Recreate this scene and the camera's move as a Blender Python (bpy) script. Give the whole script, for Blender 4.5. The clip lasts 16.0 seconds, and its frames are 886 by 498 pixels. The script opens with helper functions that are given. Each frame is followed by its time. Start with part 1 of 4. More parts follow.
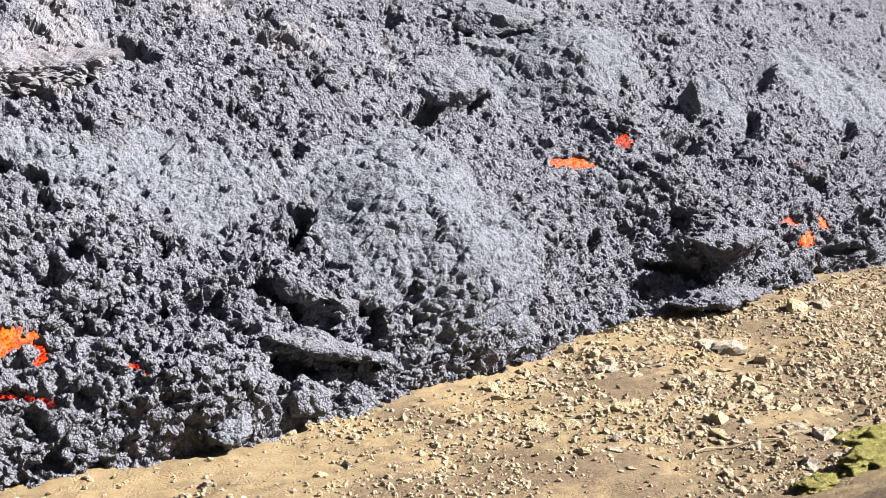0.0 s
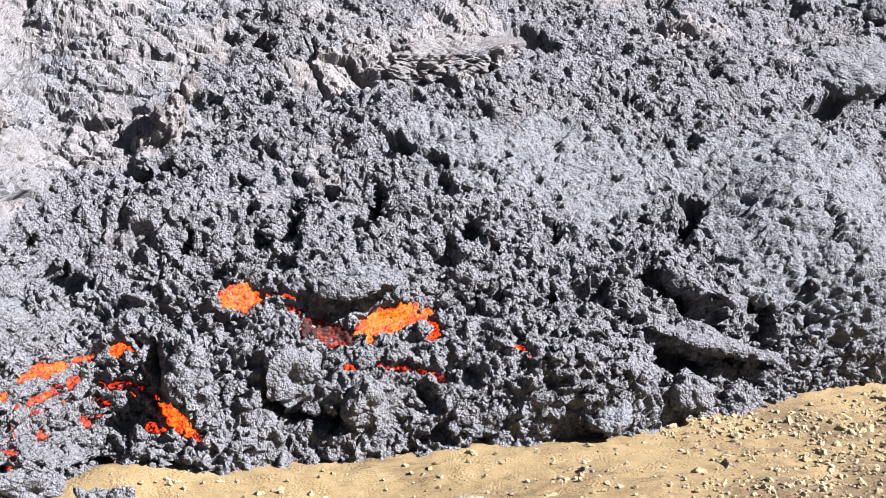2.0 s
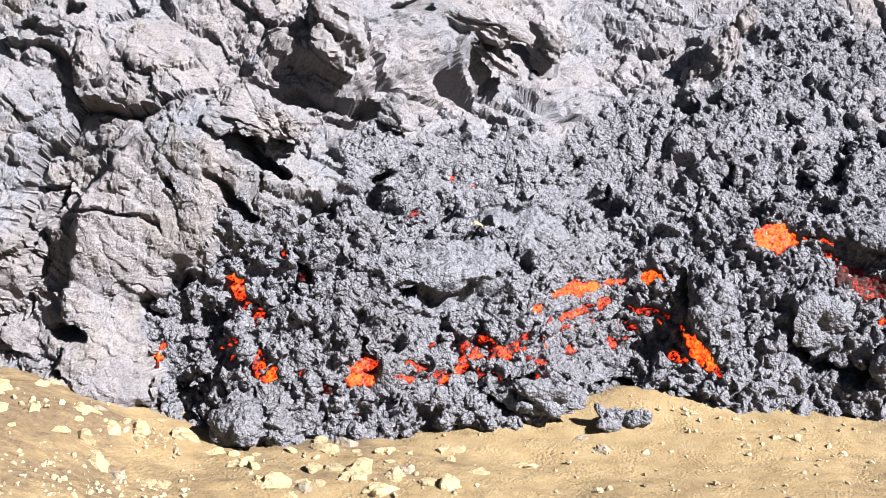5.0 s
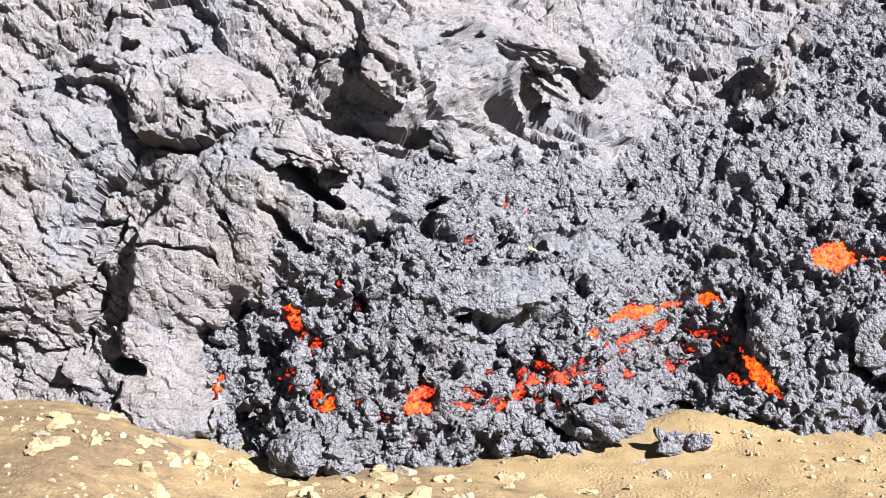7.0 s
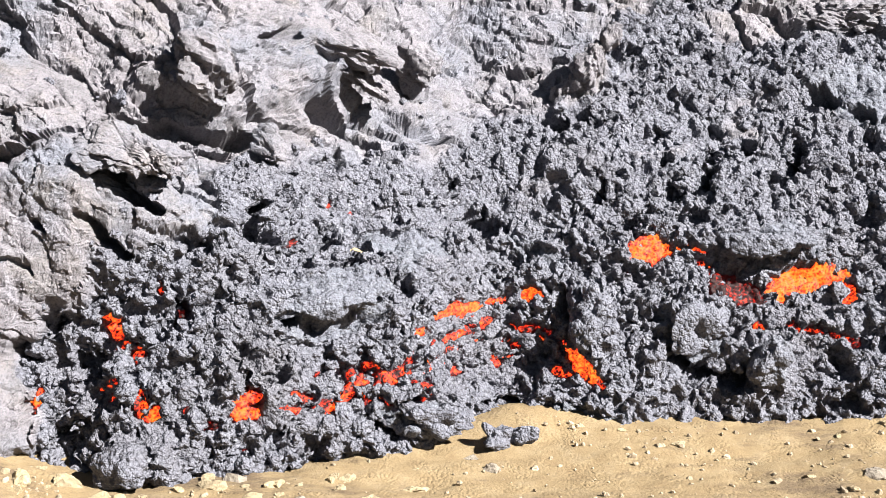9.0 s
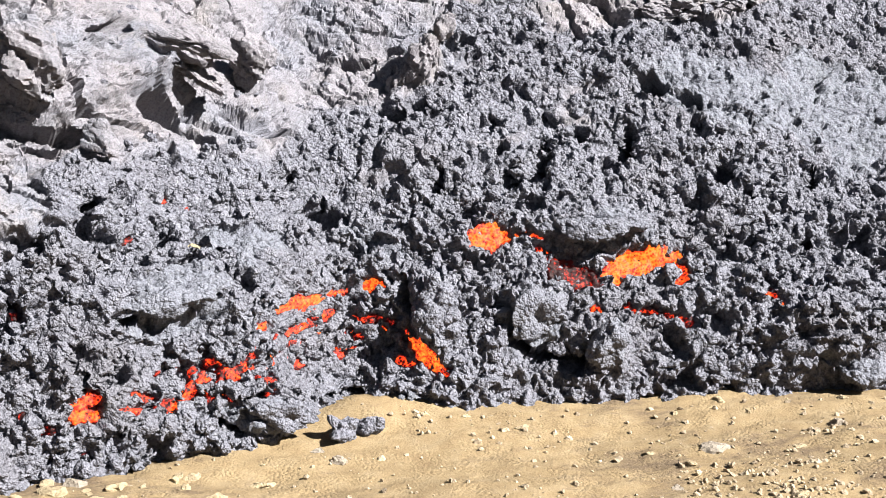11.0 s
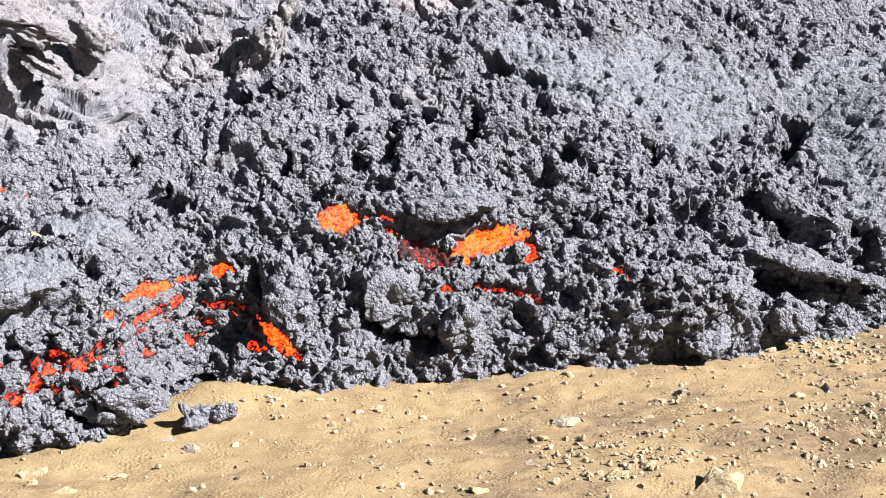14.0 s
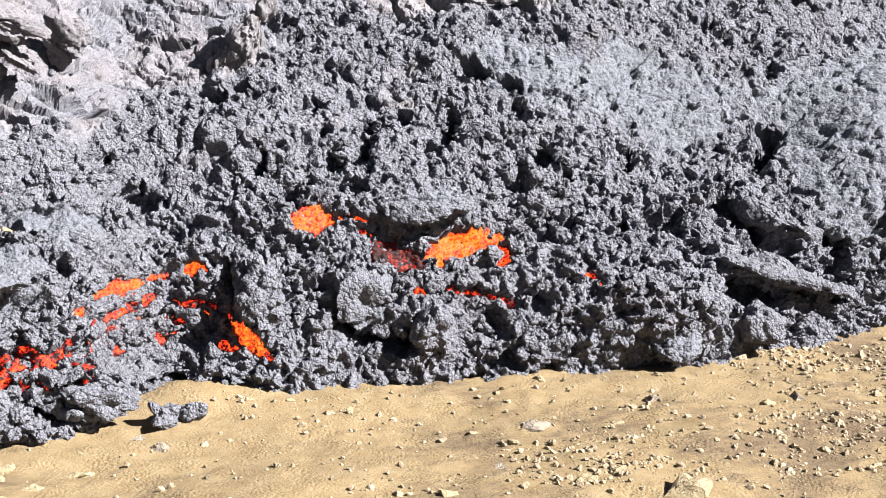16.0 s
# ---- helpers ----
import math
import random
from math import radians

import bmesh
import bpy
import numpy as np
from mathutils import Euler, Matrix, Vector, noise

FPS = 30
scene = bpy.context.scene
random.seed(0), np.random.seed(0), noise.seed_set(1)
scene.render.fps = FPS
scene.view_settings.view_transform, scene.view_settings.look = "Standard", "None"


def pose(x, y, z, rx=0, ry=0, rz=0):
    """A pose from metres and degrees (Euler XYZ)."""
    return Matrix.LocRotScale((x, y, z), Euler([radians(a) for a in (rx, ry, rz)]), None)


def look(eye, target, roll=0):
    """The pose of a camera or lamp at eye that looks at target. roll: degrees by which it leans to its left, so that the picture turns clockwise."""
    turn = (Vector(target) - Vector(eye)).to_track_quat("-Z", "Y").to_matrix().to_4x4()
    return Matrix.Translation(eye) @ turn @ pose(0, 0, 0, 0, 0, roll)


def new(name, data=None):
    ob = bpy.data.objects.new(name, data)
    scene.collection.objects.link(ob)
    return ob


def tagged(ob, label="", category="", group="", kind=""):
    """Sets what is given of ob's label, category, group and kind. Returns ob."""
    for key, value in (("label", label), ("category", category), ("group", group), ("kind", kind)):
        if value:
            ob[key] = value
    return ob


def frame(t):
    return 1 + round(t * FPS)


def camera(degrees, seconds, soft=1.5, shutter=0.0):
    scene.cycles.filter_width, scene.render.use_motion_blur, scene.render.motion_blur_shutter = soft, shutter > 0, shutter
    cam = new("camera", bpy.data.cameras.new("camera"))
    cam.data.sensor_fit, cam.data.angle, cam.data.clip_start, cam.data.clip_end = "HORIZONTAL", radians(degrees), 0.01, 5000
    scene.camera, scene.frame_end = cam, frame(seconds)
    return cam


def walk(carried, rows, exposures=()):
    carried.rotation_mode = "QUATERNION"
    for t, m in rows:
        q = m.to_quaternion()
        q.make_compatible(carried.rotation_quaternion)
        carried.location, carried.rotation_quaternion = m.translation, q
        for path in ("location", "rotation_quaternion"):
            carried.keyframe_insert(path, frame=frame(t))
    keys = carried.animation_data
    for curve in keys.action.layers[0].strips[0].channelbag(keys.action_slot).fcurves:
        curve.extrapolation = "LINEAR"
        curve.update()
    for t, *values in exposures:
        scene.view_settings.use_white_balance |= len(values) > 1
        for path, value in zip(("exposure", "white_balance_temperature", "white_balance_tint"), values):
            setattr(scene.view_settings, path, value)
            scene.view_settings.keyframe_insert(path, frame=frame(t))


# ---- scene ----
# ---- camera ----
EYE = Vector((0.0, 0.0, 4.6))
cam = camera(36.86, 16.0, soft=0.4)
# seconds, heading to the left of +y, tilt up, roll (degrees)
PATH = [
    (0, -40.89, -8.91, -0.13),
    (0.5, -36.58, -8.94, -0.07),
    (1, -31.62, -8.87, -0.17),
    (1.5, -27.65, -8.85, -0.25),
    (2, -24.04, -9.33, 0.02),
    (2.5, -20.74, -9.89, 0.32),
    (3, -18.04, -10.67, 0.70),
    (3.5, -13.87, -11.64, 1.13),
    (4, -9.09, -12.07, 1.22),
    (4.5, -4.77, -12.30, 1.27),
    (5, -0.88, -12.44, 1.27),
    (5.2, 0.59, -12.39, 1.12),
    (5.6, 2.60, -12.16, 0.78),
    (6.1, 3.45, -11.88, 0.36),
    (6.7, 2.40, -11.53, -0.15),
    (7.3, 0.53, -11.19, -0.66),
    (7.5, -0.19, -11.23, -0.68),
    (8, -2.13, -11.32, -0.73),
    (8.5, -4.14, -11.35, -0.78),
    (9, -6.18, -11.33, -0.58),
    (11.5, -15.11, -11.91, -0.97),
    (12, -17.20, -11.99, -1.02),
    (12.5, -19.02, -12.17, -0.94),
    (13, -20.20, -12.32, -0.90),
    (13.5, -20.42, -12.49, -0.78),
    (14, -19.76, -12.67, -0.65),
    (14.5, -18.85, -12.81, -0.54),
    (15, -18.50, -12.93, -0.23),
    (15.5, -19.26, -12.84, 0.18),
    (16, -20.93, -12.56, 0.56),
]


def aim(yaw, tilt, roll):
    a, b = radians(yaw), radians(tilt)
    return look(EYE, EYE + Vector((-math.sin(a) * math.cos(b), math.cos(a) * math.cos(b), math.sin(b))), roll)


walk(cam, [(t, aim(y, p, r)) for t, y, p, r in PATH])

# ---- world, sun, exposure ----
SUN = Vector((0.60, -0.51, 0.62)).normalized()
world = bpy.data.worlds.new("world")
scene.world = world
world.use_nodes = True
wn = world.node_tree.nodes
sky = wn.new("ShaderNodeTexSky")
sky.sky_type, sky.sun_disc = "NISHITA", False
sky.sun_elevation = math.asin(SUN.z)
sky.sun_rotation = math.atan2(SUN.x, SUN.y)
sky.dust_density, sky.altitude = 0.6, 300
wn["Background"].inputs["Strength"].default_value = 0.0115
world.node_tree.links.new(sky.outputs["Color"], wn["Background"].inputs["Color"])
sun = new("sun", bpy.data.lights.new("sun", "SUN"))
sun.data.energy, sun.data.angle, sun.data.color = 5.0, radians(0.55), (1.0, 0.98, 0.955)
sun.matrix_world = look(SUN * 60, (0, 0, 0))
scene.view_settings.exposure = 2.22

# ---- noise ----


def hash2(i, j, k):
    """Random numbers from 0 to 1 for whole-number cells."""
    n = (i.astype(np.int64) * 374761393 + j.astype(np.int64) * 668265263 + k * 1442695041) & 0xFFFFFFFF
    n = ((n ^ (n >> 13)) * 1274126177) & 0xFFFFFFFF
    n = ((n ^ (n >> 16)) * 2246822519) & 0xFFFFFFFF
    return (n ^ (n >> 15)) / 4294967296.0


def vnoise(x, y, k=0):
    """Smooth noise from -1 to 1, with cells of 1."""
    i, j = np.floor(x), np.floor(y)
    u, v = x - i, y - j
    total = 0
    for a in (0, 1):
        for b in (0, 1):
            g = hash2(i + a, j + b, k) * 2 * np.pi
            du, dv = u - a, v - b
            fade = (1 - np.abs(du)) ** 2 * (1 + 2 * np.abs(du)) * (1 - np.abs(dv)) ** 2 * (1 + 2 * np.abs(dv))
            total = total + fade * (np.cos(g) * du + np.sin(g) * dv)
    return total * 1.6


def fbm(x, y, k=0, octaves=4, gain=0.5):
    total, amp = 0, 1.0
    for o in range(octaves):
        total = total + amp * vnoise(x * 2**o + 7.3 * o, y * 2**o - 3.1 * o, k + o)
        amp *= gain
    return total


def cells(x, y, k=0):
    """Nearest-cell noise: distances to the two nearest seeds, the way from the nearest, and three random numbers of its cell."""
    i, j = np.floor(x), np.floor(y)
    f1, f2 = np.full(x.shape, 9.0), np.full(x.shape, 9.0)
    dx, dy, ci, cj = np.zeros(x.shape), np.zeros(x.shape), i.copy(), j.copy()
    for a in (-1, 0, 1):
        for b in (-1, 0, 1):
            px = i + a + 0.1 + 0.8 * hash2(i + a, j + b, k) - x
            py = j + b + 0.1 + 0.8 * hash2(i + a, j + b, k + 1) - y
            d = np.hypot(px, py)
            near = d < f1
            f2 = np.where(near, f1, np.minimum(f2, d))
            f1 = np.where(near, d, f1)
            dx, dy = np.where(near, -px, dx), np.where(near, -py, dy)
            ci, cj = np.where(near, i + a, ci), np.where(near, j + b, cj)
    return f1, f2, dx, dy, hash2(ci, cj, k + 2), hash2(ci, cj, k + 3), hash2(ci, cj, k + 4)


def ramp(v, a, b):
    u = np.clip((v - a) / (b - a), 0, 1)
    return u * u * (3 - 2 * u)


# ---- the shape of the lava front ----
# plan of its foot: along the front (x) and away from the slope where the camera stands (y)
FRONT = np.array([(-14, 12.7), (-6, 12.6), (-4.6, 12.52), (-3.36, 12.4), (-2.65, 12.33), (-1.95, 12.2), (-0.34, 12.2), (0.1, 12.52), (1.46, 12.67), (1.95, 13.6), (3.37, 13.12), (5.25, 12.98), (7.85, 12.7), (9.05, 13.03), (12.5, 13.15), (16.8, 14.5), (18.7, 13.8), (21, 14.26), (24.2, 14.3), (36, 16.5)])
SLOPE_FRESH = ((-1, 85), (0, 74), (0.8, 68), (1.4, 55), (2.2, 42), (4.5, 38), (8, 35), (12, 32), (15, 18), (19, 4), (60, 1))
SLOPE_CLIFF = ((-1, 85), (0, 80), (2, 70), (3, 62), (4.5, 55), (6, 48), (8, 36), (11, 18), (14, 4), (60, 1))
STEP = np.linspace(-1, 160, 8000)


def rise(slope):
    a = np.radians(np.interp(STEP, *np.array(slope).T))
    d = STEP[1] - STEP[0]
    i = np.searchsorted(STEP, 0)
    w, z = np.cumsum(np.cos(a)) * d, np.cumsum(np.sin(a)) * d
    return w - w[i], z - z[i]


RISE_FRESH, RISE_CLIFF = rise(SLOPE_FRESH), rise(SLOPE_CLIFF)


def foot(x):
    return sum(np.interp(x + d, FRONT[:, 0], FRONT[:, 1]) for d in (-0.3, -0.15, 0, 0.15, 0.3)) / 5


def plain(x, s):
    """The smooth front: s is the way up along its slope."""
    c = 1 / (1 + np.exp(np.clip((x + 0.2) / 0.5, -30, 30)))
    w = np.interp(s, STEP, RISE_FRESH[0]) * (1 - c) + np.interp(s, STEP, RISE_CLIFF[0]) * c
    z = np.interp(s, STEP, RISE_FRESH[1]) * (1 - c) + np.interp(s, STEP, RISE_CLIFF[1]) * c
    return np.stack([x, foot(x) + w, z], -1)


def outward(x, s):
    e = 0.15
    a = plain(x + e, s) - plain(x - e, s)
    b = plain(x, s + e) - plain(x, s - e)
    n = np.cross(a, b)
    return n / np.linalg.norm(n, axis=-1, keepdims=True)


def spot(x, s, row):
    """1 in the middle of a leaning ellipse, 0 past its rim; row: x, s, half width, half height, lean in degrees."""
    cx, cs, rx, rs, lean = row[:5]
    a = radians(lean)
    u, v = x - cx, s - cs
    return np.hypot((u * math.cos(a) + v * math.sin(a)) / rx, (-u * math.sin(a) + v * math.cos(a)) / rs)


# hollows: x, s, half width, half height, lean, depth
CAVES = [
    (-1.4, 3.54, 0.52, 0.143, -13, 0.5), (-0.62, 3.5, 0.39, 0.11, 0, 0.45), (0.5, 3.78, 0.45, 0.12, -25, 0.34), (1.44, 3.8, 0.6, 0.12, -37, 0.26),
    (0.64, 5.0, 0.34, 0.243, -23, 0.3), (-0.26, 4.72, 0.16, 0.126, -15, 0.35), (-1.68, 2.8, 0.4, 0.085, -43, 0.45), (-1.42, 2.54, 0.13, 0.085, -29, 0.3),
    (-1.9, 2.32, 0.27, 0.064, -45, 0.35), (-3.72, 2.18, 0.4, 0.073, 71, 0.35), (-3.88, 2.4, 0.25, 0.045, 23, 0.3), (-3.9, 1.44, 0.36, 0.04, 82, 0.3),
    (-3.48, 0.96, 0.2, 0.092, -9, 0.35), (-3.52, 0.54, 0.07, 0.06, -16, 0.3), (-4.16, 4.1, 0.2, 0.051, 15, 0.25), (-3.7, 4.3, 0.12, 0.068, -24, 0.25),
    (-1.24, 4.4, 0.2, 0.041, -81, 0.25), (2.7, 4.88, 0.29, 0.056, 20, 0.22), (3.28, 5.04, 0.2, 0.05, 0, 0.2), (-2.44, 2.4, 0.11, 0.049, -41, 0.2),
    (-3.04, 2.06, 0.32, 0.03, -4, 0.12), (-2.64, 1.98, 0.16, 0.022, -22, 0.12),
]
PITS = [
    (-0.46, 2.48, 0.27, 0.09, 80, 0.28), (-0.16, 1.42, 0.11, 0.051, -15, 0.3), (3.34, 2.62, 0.13, 0.111, 29, 0.35), (4.16, 3.22, 0.15, 0.136, 37, 0.45),
    (4.62, 2.92, 0.16, 0.137, 43, 0.5), (2.82, 1.25, 0.22, 0.08, -84, 0.25), (2.08, 0.14, 0.14, 0.07, 0, 0.45),
    (4.02, 0.64, 0.1, 0.085, -29, 0.35), (4.48, 0.46, 0.12, 0.114, -42, 0.3), (3.02, 3.78, 0.14, 0.104, -17, 0.3), (1.8, 5.0, 0.13, 0.118, 23, 0.3),
    (1.26, 3.92, 0.18, 0.083, -71, 0.3), (6.24, 4.08, 0.17, 0.152, 21, 0.45), (6.58, 3.74, 0.18, 0.084, -47, 0.3), (5.68, 3.22, 0.26, 0.113, 61, 0.42),
    (6.68, 2.76, 0.15, 0.142, 28, 0.35), (7.6, 3.94, 0.1, 0.076, 37, 0.3), (7.88, 2.68, 0.18, 0.094, 56, 0.35), (10.16, 3.04, 0.42, 0.129, 14, 0.5),
    (10.08, 2.7, 0.41, 0.144, 39, 0.6), (10.74, 4.08, 0.13, 0.097, -23, 0.35), (10.08, 4.88, 0.2, 0.091, 24, 0.3), (11.64, 4.28, 0.1, 0.156, -45, 0.3),
    (8.88, 1.8, 0.29, 0.156, 8, 0.42), (7.4, 1.78, 0.12, 0.107, 9, 0.35), (8.04, 1.58, 0.09, 0.11, -32, 0.3), (9.22, 1.38, 0.14, 0.156, -45, 0.42),
    (8.84, 0.6, 0.38, 0.161, -27, 0.5), (4.3, 0.52, 0.16, 0.076, -22, 0.4), (3.98, 0.74, 0.09, 0.058, -54, 0.3), (4.58, 0.48, 0.17, 0.082, 69, 0.35),
    (0.74, 0.26, 0.23, 0.071, -49, 0.35), (5.24, 3.46, 0.08, 0.093, -40, 0.3), (4.66, 3.28, 0.15, 0.098, -20, 0.3), (3.38, 4.0, 0.13, 0.139, -23, 0.3),
    (5.1, 5.06, 0.1, 0.127, 29, 0.3), (6.86, 2.4, 0.11, 0.069, 34, 0.25), (8.06, 3.24, 0.07, 0.074, 16, 0.25), (10.24, 1.2, 0.18, 0.118, -29, 0.35),
    (14.72, 4.8, 1.33, 0.246, 7, 0.6), (15.62, 4.94, 0.92, 0.245, 19, 0.65), (17.56, 6.82, 0.75, 0.23, 0, 0.55), (15.0, 7.16, 0.51, 0.221, 16, 0.35),
    (8.98, 1.68, 0.4, 0.179, -20, 0.4), (10.4, 0.96, 0.19, 0.082, 54, 0.35), (8.92, 0.66, 0.45, 0.119, -22, 0.45), (9.82, 0.28, 0.27, 0.044, -17, 0.3),
    (7.88, 3.56, 0.14, 0.074, 12, 0.3), (9.12, 6.42, 0.42, 0.374, -46, 0.45), (11.6, 6.7, 0.15, 0.122, 23, 0.3), (19.8, 3.4, 0.8, 0.302, 1, 0.4),
    (24.66, 5.12, 1.35, 0.208, 24, 0.4), (22.54, 3.68, 0.66, 0.171, 38, 0.4), (17.84, 0.7, 0.56, 0.145, -17, 0.55), (18.14, 0.04, 0.42, 0.061, -5, 0.3),
    (16.28, 1.44, 0.27, 0.133, 28, 0.4), (18.12, 1.54, 0.17, 0.122, 40, 0.4), (22.94, 0.52, 0.81, 0.133, -4, 0.35), (23.08, 2.04, 0.33, 0.257, -14, 0.35),
    (24.24, 1.0, 0.46, 0.247, -18, 0.35), (26.8, 3.34, 0.68, 0.146, 15, 0.3), (22.4, 6.5, 0.49, 0.2, 12, 0.3), (9.6, 0.94, 0.16, 0.063, 18, 0.3),
    (8.02, 1.7, 0.33, 0.082, 18, 0.3),
]
HOLLOWS = CAVES + PITS
# swells: x, s, half width, half height, lean, height
SWELLS = [
    (4.25, 1.28, 0.5, 0.45, 0, 0.22), (4.9, 0.62, 0.3, 0.32, 10, 0.2), (1.2, 0.4, 0.6, 0.35, 0, 0.2),
    (3.08, 0.95, 0.26, 0.7, 4, 0.2), (5.1, 2.0, 0.75, 0.3, -5, 0.24), (-1.8, 0.75, 0.14, 0.6, 0, 0.16),
    (-1.5, 0.2, 0.42, 0.28, 0, 0.28), (0.2, 1.72, 0.75, 0.32, 5, 0.2),
    (12.5, 2.2, 2.2, 1.9, 20, 0.35), (7.6, 0.7, 0.8, 0.6, 0, 0.22), (18.9, 1.3, 1.2, 0.6, 0, 0.3),
    (0.1, 4.7, 0.5, 0.9, -20, 0.3), (19.5, 5.9, 2.6, 1.2, 0, 0.3), (3.5, 4.6, 0.16, 0.75, -32, 0.22),
]
# open glow: x, s, half width, half height, lean, how open, how hot
GLOW_MIDDLE = [
    (3.8, 2.02, 0.22, 0.16, 22, 0.9, 1.15), (4.16, 1.98, 0.22, 0.07, -3, 0.8, 1.0), (4.36, 1.8, 0.13, 0.053, -13, 0.75, 0.8), (4.68, 1.5, 0.34, 0.168, -15, 0.95, 0.12),
    (5.54, 1.62, 0.47, 0.118, 10, 0.95, 1.15), (5.14, 1.48, 0.13, 0.084, -81, 0.95, 1.1), (5.9, 1.46, 0.12, 0.071, -66, 0.85, 0.8), (4.9, 1.04, 0.07, 0.051, 8, 0.8, 0.6),
    (5.4, 1.02, 0.21, 0.054, -19, 0.75, 0.6), (5.82, 0.88, 0.23, 0.054, -23, 0.72, 0.55), (6.86, 1.06, 0.12, 0.05, -48, 0.8, 0.65), (7.32, 1.12, 0.07, 0.038, 8, 0.6, 0.3),
]
GLOW_SEAM = [
    (1.72, 1.34, 0.3, 0.069, -4, 0.95, 1.05), (2.12, 1.36, 0.12, 0.04, 5, 0.8, 1.0), (2.44, 1.42, 0.12, 0.059, 9, 0.95, 1.0), (1.22, 1.24, 0.09, 0.058, -32, 0.95, 0.95),
    (2.92, 0.64, 0.27, 0.075, -55, 0.95, 1.0), (2.72, 0.52, 0.1, 0.051, 17, 0.8, 0.8), (2.56, 1.02, 0.21, 0.054, -19, 0.85, 0.2), (0.52, 0.76, 0.1, 0.061, 6, 0.8, 0.95),
    (0.84, 0.76, 0.12, 0.051, 9, 0.7, 0.85), (1.8, 1.02, 0.16, 0.051, 4, 0.7, 0.9), (1.24, 0.78, 0.22, 0.05, 3, 0.6, 0.8),
]
GLOW_WEST = [
    (-1.94, 1.6, 0.16, 0.041, -14, 0.9, 0.85), (-1.82, 1.44, 0.1, 0.064, -37, 0.9, 0.85), (-1.66, 1.28, 0.13, 0.03, -4, 0.8, 0.75), (-1.6, 1.16, 0.09, 0.035, 21, 0.8, 0.8),
    (-2.64, 0.74, 0.12, 0.04, 90, 0.9, 0.8), (-1.9, 0.9, 0.11, 0.036, 34, 0.8, 0.75), (-1.84, 0.74, 0.06, 0.028, 72, 0.8, 0.8), (-1.58, 0.76, 0.15, 0.031, 86, 0.8, 0.75),
    (-1.46, 0.6, 0.11, 0.061, 10, 0.9, 0.9), (-1.38, 1.84, 0.07, 0.03, 82, 0.7, 0.35), (-1.18, 1.6, 0.03, 0.035, 72, 0.7, 0.4), (-1.16, 0.64, 0.04, 0.036, 63, 0.7, 0.6),
    (-0.94, 0.48, 0.1, 0.04, 0, 0.85, 0.3), (-0.58, 0.58, 0.12, 0.073, -14, 0.95, 1.15), (-0.56, 0.72, 0.16, 0.041, 7, 0.75, 0.95), (-0.18, 0.58, 0.13, 0.039, -13, 0.8, 0.9),
    (-0.62, 0.2, 0.06, 0.041, 18, 0.6, 0.45), (-2.14, 1.62, 0.06, 0.031, -31, 0.6, 0.6),
]
GLOW_EAST = [
    (17.0, 3.12, 0.35, 0.147, -12, 0.75, 1.25), (18.34, 3.64, 0.16, 0.196, -52, 0.75, 0.8), (21.6, 1.28, 0.27, 0.096, -20, 0.75, 1.0), (22.56, 1.16, 0.26, 0.167, -32, 0.8, 1.2),
    (22.02, 0.86, 0.21, 0.148, -14, 0.85, 1.25), (23.82, 1.46, 0.25, 0.076, 16, 0.55, 0.5), (23.26, 2.52, 0.32, 0.106, -9, 0.7, 0.25), (25.92, 2.0, 0.47, 0.108, 1, 0.7, 0.25),
]
EMBERS = [
    (0.16, 2.96, 0.09, 0.035, 49, 0.68, 0.8), (0.34, 2.8, 0.06, 0.034, 51, 0.66, 0.8), (0.54, 2.74, 0.06, 0.03, 0, 0.66, 0.8), (-0.08, 2.3, 0.07, 0.035, 45, 0.72, 0.5),
    (1.76, 3.26, 0.07, 0.04, -27, 0.6, 0.5), (4.68, 2.38, 0.04, 0.045, -27, 0.68, 0.35), (5.58, 4.82, 0.08, 0.056, 14, 0.66, 0.3), (7.1, 2.3, 0.06, 0.044, 18, 0.62, 0.4),
    (11.2, 0.86, 0.09, 0.05, 0, 0.55, 0.25), (-2.28, 1.04, 0.03, 0.032, 18, 0.6, 0.4), (-0.48, 2.86, 0.04, 0.029, -14, 0.55, 0.45),
]
# small glowing gaps strewn along the seam
rng = np.random.default_rng(77)
GLOW_SPECKS = []
for x in np.linspace(-0.1, 2.5, 58):
    GLOW_SPECKS.append((x, 0.62 + 0.16 * x + rng.normal() * 0.15, rng.uniform(0.03, 0.1), rng.uniform(0.02, 0.045), rng.uniform(-40, 60), rng.uniform(0.7, 0.95), rng.uniform(0.5, 1.0)))
GLOW = GLOW_MIDDLE + GLOW_SEAM + GLOW_WEST + GLOW_EAST + GLOW_SPECKS
# crust plates, smoother than the rubble: x, s, half width, half height, lean
PLATES = [
    (12.18, 2.38, 2.08, 1.912, -29), (8.12, 3.82, 1.85, 0.693, -12), (18.54, 5.72, 2.1, 1.022, 4), (27.9, 4.72, 2.49, 1.357, -5),
    (7.08, 4.16, 0.53, 0.42, -27), (9.0, 3.54, 1.03, 0.787, -8), (0.24, 1.62, 0.57, 0.221, -7), (1.1, 2.26, 0.41, 0.16, 3),
    (2.6, 1.86, 0.36, 0.177, 8), (5.28, 1.96, 0.51, 0.222, -2), (4.18, 1.02, 0.34, 0.309, -27), (1.26, 0.36, 0.41, 0.236, -10),
    (2.68, 0.1, 0.39, 0.11, -3), (7.66, 0.2, 0.33, 0.11, -5), (22.14, 4.14, 0.54, 0.78, -3), (17.34, 2.72, 0.34, 0.357, 37),
]

